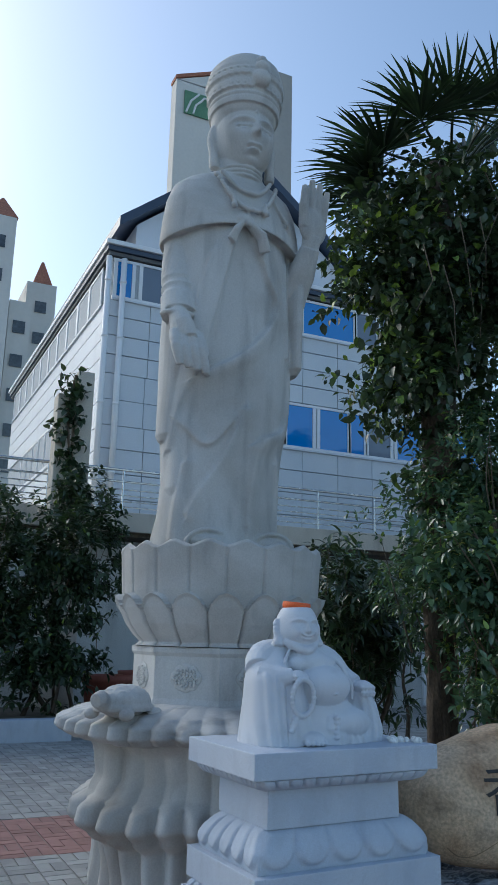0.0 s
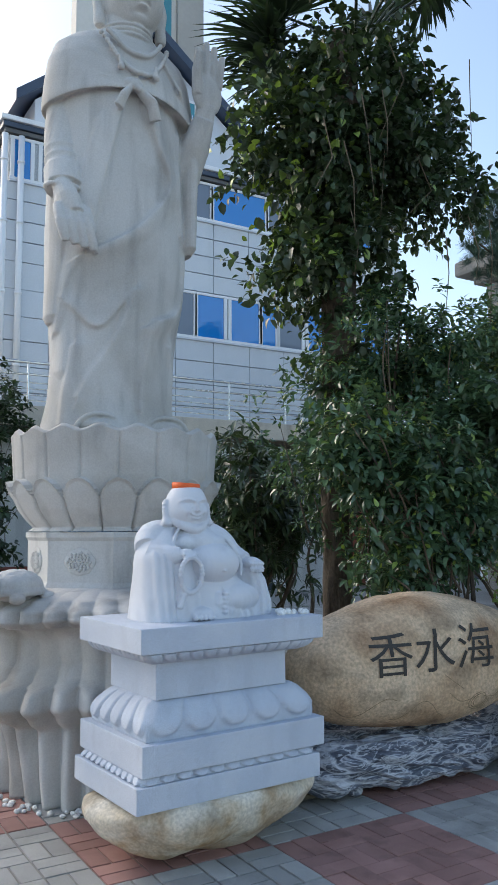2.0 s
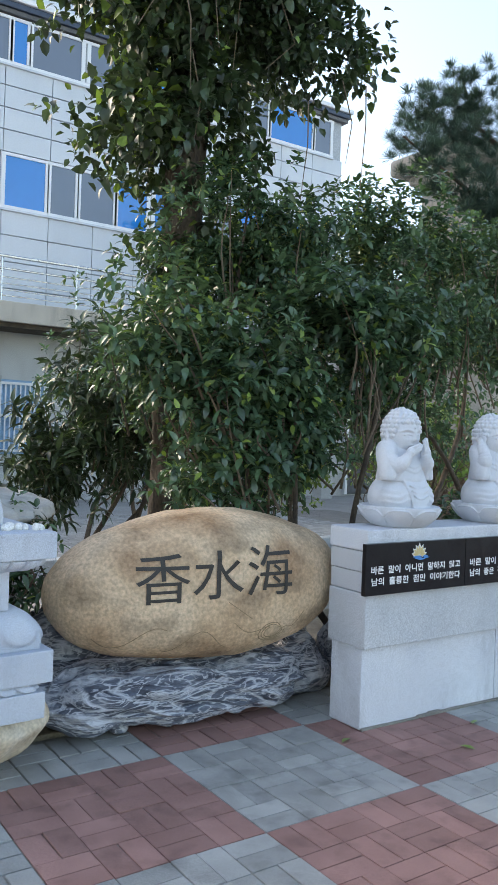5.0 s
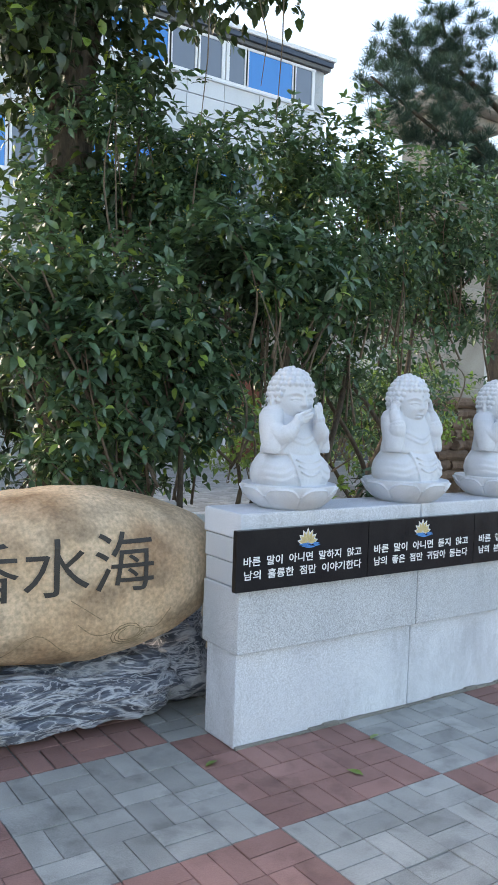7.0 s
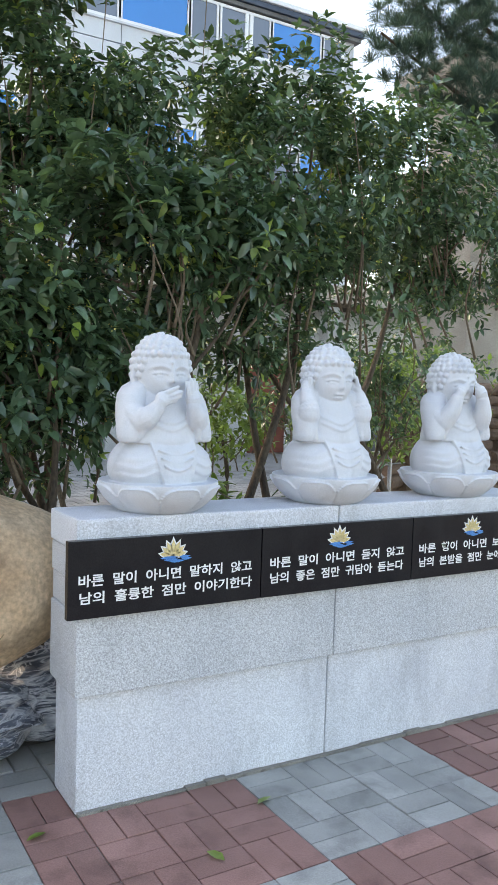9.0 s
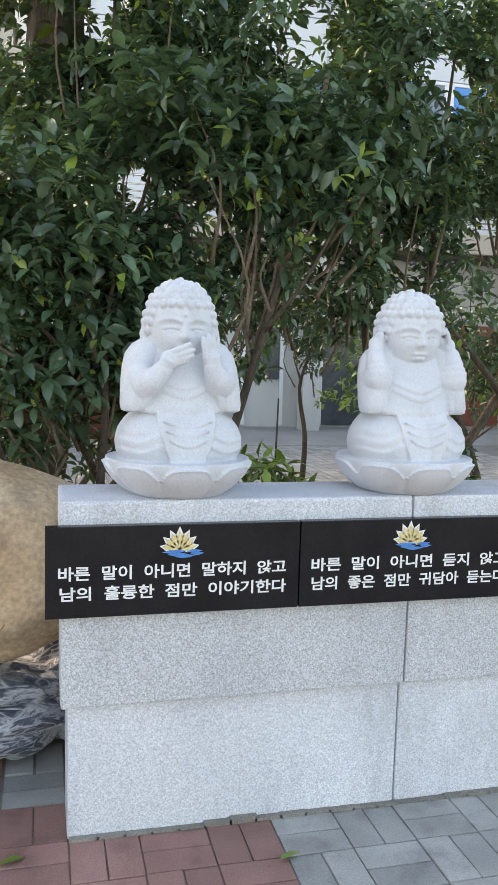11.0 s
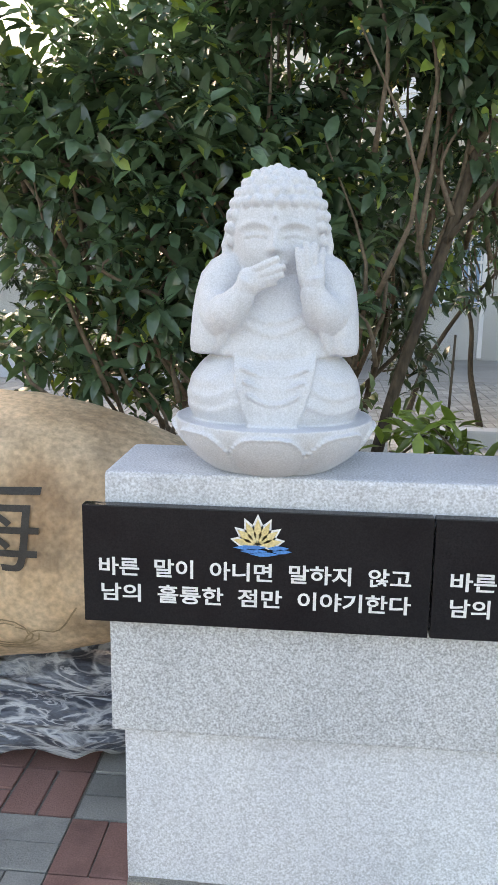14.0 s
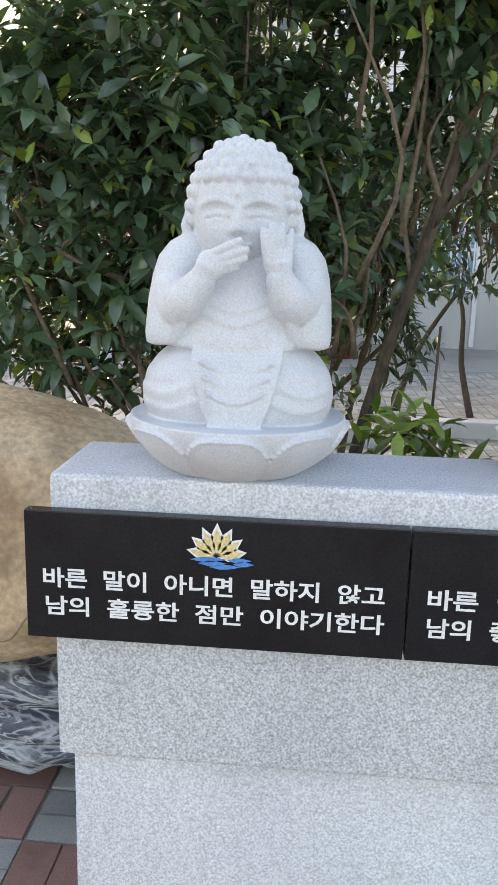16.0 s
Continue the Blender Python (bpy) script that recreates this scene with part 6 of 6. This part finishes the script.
bush("yard_shrub", "yellow-green autumn shrub in the back yard", [((8.6, 7.4, 1.3), (0.9, 0.6, 0.7)), ((10.2, 8.2, 1.5), (1.0, 0.6, 0.7)), ((7.2, 8.0, 1.2), (0.8, 0.6, 0.6))],
     900, 6, 0.09, 0.05, [(8.4, 7.4, 0), (10, 8.2, 0), (7.2, 8.0, 0), (8.9, 7.5, 0)], 0.035, 14, M_LEAF_Y, 0.0, category="shrub")
bush("yard_shrub", "dark evergreen shrub growing in the paved yard", [((6.1, 9.3, 1.95), (0.9, 0.5, 0.75)), ((5.2, 9.5, 1.9), (0.7, 0.5, 0.7)), ((6.9, 9.4, 1.8), (0.7, 0.5, 0.6))],
     620, 8, 0.10, 0.044, [(6.0, 9.3, -0.02), (5.3, 9.5, -0.02), (6.8, 9.4, -0.02)], 0.035, 24, category="shrub")
bush("yard_shrub", "dark evergreen shrub standing behind the wall trees", [((7.0, 5.95, 1.5), (0.75, 0.4, 0.55)), ((7.9, 6.1, 1.6), (0.7, 0.4, 0.6))],
     420, 8, 0.08, 0.035, [(6.9, 5.95, -0.02), (7.8, 6.1, -0.02)], 0.03, 23, category="shrub")
bush("low_shrub", "low dark shrub growing behind the wall", [((5.42, 3.68, 0.92), (0.20, 0.16, 0.22))], 60, 7, 0.085, 0.030, [(5.42, 3.68, 0)], 0.012, 15, twigs=12, category="shrub")
bush("low_shrub", "low bright green plant growing behind the wall", [((4.72, 3.55, 0.92), (0.16, 0.12, 0.16))], 26, 7, 0.10, 0.028, [(4.72, 3.55, 0)], 0.010, 16, M_LEAF_Y, 0.0, twigs=10, category="shrub")
bush("low_shrub", "small leafy plant beside the boulder", [((2.62, 4.1, 0.75), (0.22, 0.2, 0.35))], 70, 7, 0.08, 0.03, [(2.62, 4.1, 0)], 0.012, 17, twigs=14, category="shrub")
bush("back_shrub", "dark long-leaved shrub behind the plinth", [((4.3, 7.0, 1.7), (0.6, 0.6, 0.75)), ((4.9, 7.2, 1.5), (0.6, 0.6, 0.8)), ((3.9, 7.0, 1.2), (0.5, 0.5, 0.7))],
     700, 7, 0.16, 0.045, [(4.3, 7, 0), (4.7, 7.1, 0), (4.0, 7.0, 0)], 0.03, 18, M_IVY, 0.02, droop=0.5, category="shrub")
bush("pillar_shrub", "dark leafy shrub and vine beside the planter", [((1.8, 13.0, 2.3), (1.0, 0.6, 1.3)), ((2.9, 13.1, 2.4), (0.8, 0.6, 1.3)), ((3.55, 13.3, 2.7), (0.5, 0.5, 1.1)), ((2.4, 12.9, 1.1), (1.3, 0.6, 0.8)), ((3.3, 14.3, 3.9), (0.5, 0.4, 0.7)), ((0.6, 13.1, 1.8), (0.8, 0.6, 1.2))],
     2300, 7, 0.15, 0.062, [(1.6, 13.0, 0.2), (2.4, 13.0, 0.2), (3.3, 13.5, 0), (2.9, 13.1, 0.2)], 0.04, 19, M_IVY, 0.03, category="shrub")

# palm wrapped in climbing ivy
palm = thing("palm_tree", "tall fan palm wrapped in dense climbing ivy", "tree", pose(3.98, 5.0, 0))
rng = np.random.default_rng(21)
bm = bmesh.new()
pts = [(0.0, 0, -0.02), (-0.02, 0, 0.8), (0.0, 0.02, 1.8), (0.05, 0.03, 2.8), (0.10, 0.05, 4.0), (0.14, 0.06, 5.0), (0.18, 0.08, 5.55)]
tube(bm, pts, [0.13, 0.11, 0.115, 0.13, 0.14, 0.14, 0.12], 18)
bmesh.ops.subdivide_edges(bm, edges=bm.edges[:], cuts=3, use_grid_fill=True)
rough_rock(bm, 0.03, 14, 3)
part("trunk", bm, M_BARK, palm, "dark fibrous trunk", False)
ivy = [((0.0, 0.0, 4.7), (0.75, 0.65, 0.75)), ((-0.35, -0.1, 4.3), (0.60, 0.5, 0.6)), ((0.45, -0.1, 4.6), (0.75, 0.55, 0.7)), ((-0.25, -0.05, 3.5), (0.62, 0.5, 0.45)), ((0.15, 0, 3.6), (0.5, 0.5, 0.7)), ((0.05, 0, 2.8), (0.26, 0.25, 0.35)),
       ((0.9, -0.1, 4.35), (0.65, 0.45, 0.45)), ((1.35, -0.1, 4.4), (0.55, 0.35, 0.28)), ((0.25, 0, 5.15), (0.65, 0.55, 0.45)), ((0.95, 0, 4.95), (0.45, 0.4, 0.4))]
tips, outs = inside(rng, 3000, ivy)
keep = np.array([noise.noise(Vector(t) * 2.2) > -0.2 for t in tips])
tips, outs = tips[keep], outs[keep]
pos, d = whorls(rng, tips, outs * 0.6 - np.array([0, 0, 0.7]), 7, 0.05)
k = len(pos)
size = 0.080 * (0.65 + 0.7 * rng.random(k))
yl = rng.random(k) < 0.10 * (pos[:, 0] < -0.2) + 0.02
tagged(leaf_part("ivy", palm, M_IVY, pos[~yl], d[~yl], size[~yl], size[~yl] * 0.62, 0.3, rng, "dense dark ivy leaves"), kind="stuff")
tagged(leaf_part("young_ivy", palm, M_LEAF_Y, pos[yl], d[yl], size[yl], size[yl] * 0.62, 0.3, rng, "yellow-green ivy leaves"), kind="stuff")
rv = random.Random(31)
for i in range(14):
    x, y, z = rv.uniform(-0.6, 1.3), rv.uniform(-0.7, -0.3), rv.uniform(3.6, 5.4)
    bm = bmesh.new()
    tube(bm, [(x, y, z), (x + rv.uniform(-0.1, 0.1), y - 0.05, z - 0.3), (x + rv.uniform(-0.12, 0.12), y, z - rv.uniform(0.5, 0.9))], [0.005, 0.004, 0.002], 5)
    part("hanging_vine", bm, M_TWIG, palm, "thin pale hanging vine")
fr_rng = np.random.default_rng(22)
for i in range(17):
    az = i * 2.39996 + 0.4
    el = radians(58 - 78 * ((i * 0.618) % 1.0))
    L = 0.62 + 0.35 * ((i * 0.37) % 1.0)
    dv = Vector((math.cos(az) * math.cos(el), math.sin(az) * math.cos(el), math.sin(el)))
    s0 = Vector((0.32, 0.08, 5.45))
    hub = s0 + dv * L + Vector((0, 0, -0.12 * L))
    bm = bmesh.new()
    tube(bm, [s0, s0.lerp(hub, 0.5) + Vector((0, 0, 0.05)), hub], [0.02, 0.014, 0.011], 7)
    fan = part("frond", bm, M_PALM, palm, "fan-shaped palm frond")
    side = dv.cross(Vector((0, 0, 1))).normalized()
    nrm = side.cross(dv).normalized()
    n = 42
    an = np.linspace(-2.05, 2.05, n) + fr_rng.normal(size=n) * 0.02
    D = np.array([dv * math.cos(a) + side * math.sin(a) + nrm * 0.12 for a in an])
    ln = 0.62 * (0.72 + 0.28 * np.cos(an * 0.6)) * (0.9 + 0.2 * fr_rng.random(n))
    ob = leaf_part("blade", fan, M_PALM, np.repeat(np.array([hub]), n, 0), D, ln, 0.036, 0.16 + 0.1 * (i % 3), fr_rng)
    tagged(ob, kind="stuff")

# pine reaching in over the yard
pine = thing("pine_tree", "dark blue-green pine with long tufted needles", "tree", pose(13.7, 9.6, -0.35))
bm = bmesh.new()
tube(bm, [(0, 0, 0), (0.1, 0, 2), (-0.1, 0.1, 4.5), (0.1, 0, 7), (0, 0, 9)], [0.2, 0.18, 0.16, 0.12, 0.06], 14)
part("trunk", bm, M_BARK, pine, "", True)
rng = np.random.default_rng(33)
limbs = [((0, 0, 5.2), (-2.0, -0.5, 5.9), (-3.9, -0.8, 6.3)), ((0, 0, 6.0), (-1.6, 0.2, 7.0), (-2.9, -0.3, 7.2)), ((0, 0, 5.0), (-1.0, -0.8, 5.4), (-2.2, -1.2, 5.6)), ((0, 0, 6.8), (-0.8, 0.5, 7.6), (-1.6, 0.2, 8.2)), ((0, 0, 5.6), (1.2, -0.6, 6.2), (2.4, -0.6, 6.6)), ((0, 0, 7.6), (0.4, -0.4, 8.6), (0.6, -0.8, 9.2)), ((0, 0, 6.4), (-0.6, -1.0, 7.2), (-1.2, -1.6, 7.8))]
tp, to = [], []
for a, b, c in limbs:
    bm = bmesh.new()
    tube(bm, [a, b, c], [0.06, 0.035, 0.015], 8)
    part("limb", bm, M_BARK, pine, "", True)
    for j in range(105):
        u = 0.3 + 0.7 * rng.random()
        p = Vector(a).lerp(Vector(b), u * 2) if u < 0.5 else Vector(b).lerp(Vector(c), u * 2 - 1)
        tp.append(np.array(p) + rng.normal(size=3) * np.array([0.30, 0.30, 0.14]))
        to.append(np.array([-0.2, -0.1, 0.9]))
tp, to = np.array(tp), np.array(to)
pos, d = whorls(rng, tp, to, 110, 0.010)
tagged(leaf_part("needles", pine, M_PINE, pos, d, 0.19, 0.007, 0.06, rng, "long blue-green needle tufts"), kind="stuff")

# vine up the beige pillars
vine = thing("climbing_vine", "thin green vine climbing the beige pillars", "vine", pose(0, 0, 0))
rng = np.random.default_rng(41)
vt = np.array([(3.25 + 0.10 * math.sin(z * 2), 14.8, z) for z in np.linspace(2.6, 6.3, 60)]) + rng.normal(size=(60, 3)) * np.array([0.16, 0.02, 0.05])
bm = bmesh.new()
tube(bm, [(3.25 + 0.10 * math.sin(z * 2), 14.82, z) for z in np.linspace(-0.04, 6.3, 24)], 0.03, 6)
part("vine_stem", bm, M_TWIG, vine)
pos, d = whorls(rng, vt, np.tile([0, -0.5, -0.3], (60, 1)), 7, 0.06)
tagged(leaf_part("vine_leaves", vine, M_IVY, pos, d, 0.18, 0.12, 0.3, rng), kind="stuff")

# fallen leaves and pebbles
for x, y, a in ((4.62, 2.86, 20), (3.93, 3.02, 200), (4.36, 2.62, 110)):
    me = leaf_mesh("fallen_leaf", [(0, 0, 0)], [(1, 0, 0.05)], 0.075, 0.034, 0.05, np.random.default_rng(int(a)))
    me.materials.append(M_LEAF_Y)
    ob = new("fallen_leaf", me)
    ob.matrix_basis = pose(x, y, 0.006, 0, 0, a)
    tagged(ob, "yellow-green fallen leaf lying on the pavers", "leaf", "fallen leaves")
bm = bmesh.new()
rq = random.Random(6)
for i in range(80):
    a = rq.uniform(2.6, 5.0)
    r = rq.uniform(0.70, 0.80)
    ball(bm, (GX + r * math.cos(a), GY + r * math.sin(a), 0.008), (rq.uniform(0.01, 0.022), rq.uniform(0.01, 0.02), rq.uniform(0.008, 0.015)), (0, 0, rq.uniform(0, 180)), 8)
tagged(obj("white_pebbles", bm, M_PEBBLE, True), "scattered white pebbles round the foot of the plinth", "pebbles", kind="stuff")

# ---- paving bricks ----
PX, PY, SQ = 3.85, 2.48, 0.80


def is_red(x, y):
    if y > 5.3:
        return 0.25 < x < 1.85 and 6.08 < y < 7.28
    return (math.floor((x - PX) / SQ) + math.floor((y - PY) / SQ)) % 2 == 0


pav_mesh = {True: shared_box("brick", 0.1962, 0.0962, 0.04, 0.003, M_PAV_R), False: shared_box("brick", 0.1962, 0.0962, 0.04, 0.003, M_PAV_G)}
rb = random.Random(9)
far = {True: ([], []), False: ([], [])}
cube_f = [(0, 1, 2, 3), (0, 4, 5, 1), (1, 5, 6, 2), (2, 6, 7, 3), (3, 7, 4, 0)]
i0, i1 = int((-4.2 - PX) / 0.2), int((10.6 - PX) / 0.2)
j0, j1 = int((-1.0 - PY) / 0.2), int((12.7 - PY) / 0.2)
for i in range(i0, i1):
    for j in range(j0, j1):
        cx, cy = PX + (i + 0.5) * 0.2, PY + (j + 0.5) * 0.2
        if 2.5 < cx < 9.7 and 3.72 < cy < 5.3:
            continue
        red = is_red(cx, cy)
        near = 2.25 < cx < 5.46 and 1.68 < cy < 3.28
        flat = (i + j) % 2 == 0
        for s in (-1, 1):
            x, y = (cx, cy + s * 0.05) if flat else (cx + s * 0.05, cy)
            dz = rb.gauss(0, 0.0012)
            if near and not (4.08 < x < 6.0 and y > 3.12):
                put("brick", pav_mesh[red], bed, pose(x, y, -0.02 + dz, rb.gauss(0, 0.35), rb.gauss(0, 0.35), (0 if flat else 90) + rb.gauss(0, 0.4)))
            else:
                hx, hy = (0.0975, 0.0475) if flat else (0.0475, 0.0975)
                v, f = far[red]
                b0 = len(v)
                for zz, g in ((dz, -0.003), (-0.03, 0)):
                    v += [(x - hx - g, y - hy - g, zz), (x + hx + g, y - hy - g, zz), (x + hx + g, y + hy + g, zz), (x - hx - g, y + hy + g, zz)]
                f += [tuple(b0 + q for q in fc) for fc in cube_f]
for red, (v, f) in far.items():
    me = bpy.data.meshes.new("brick_field")
    me.from_pydata(v, [], f)
    me.materials.append(M_PAV_FAR_R if red else M_PAV_FAR)
    ob = new("brick_field", me)
    ob.parent = bed
    tagged(ob, "red paving bricks" if red else "grey paving bricks", kind="stuff")
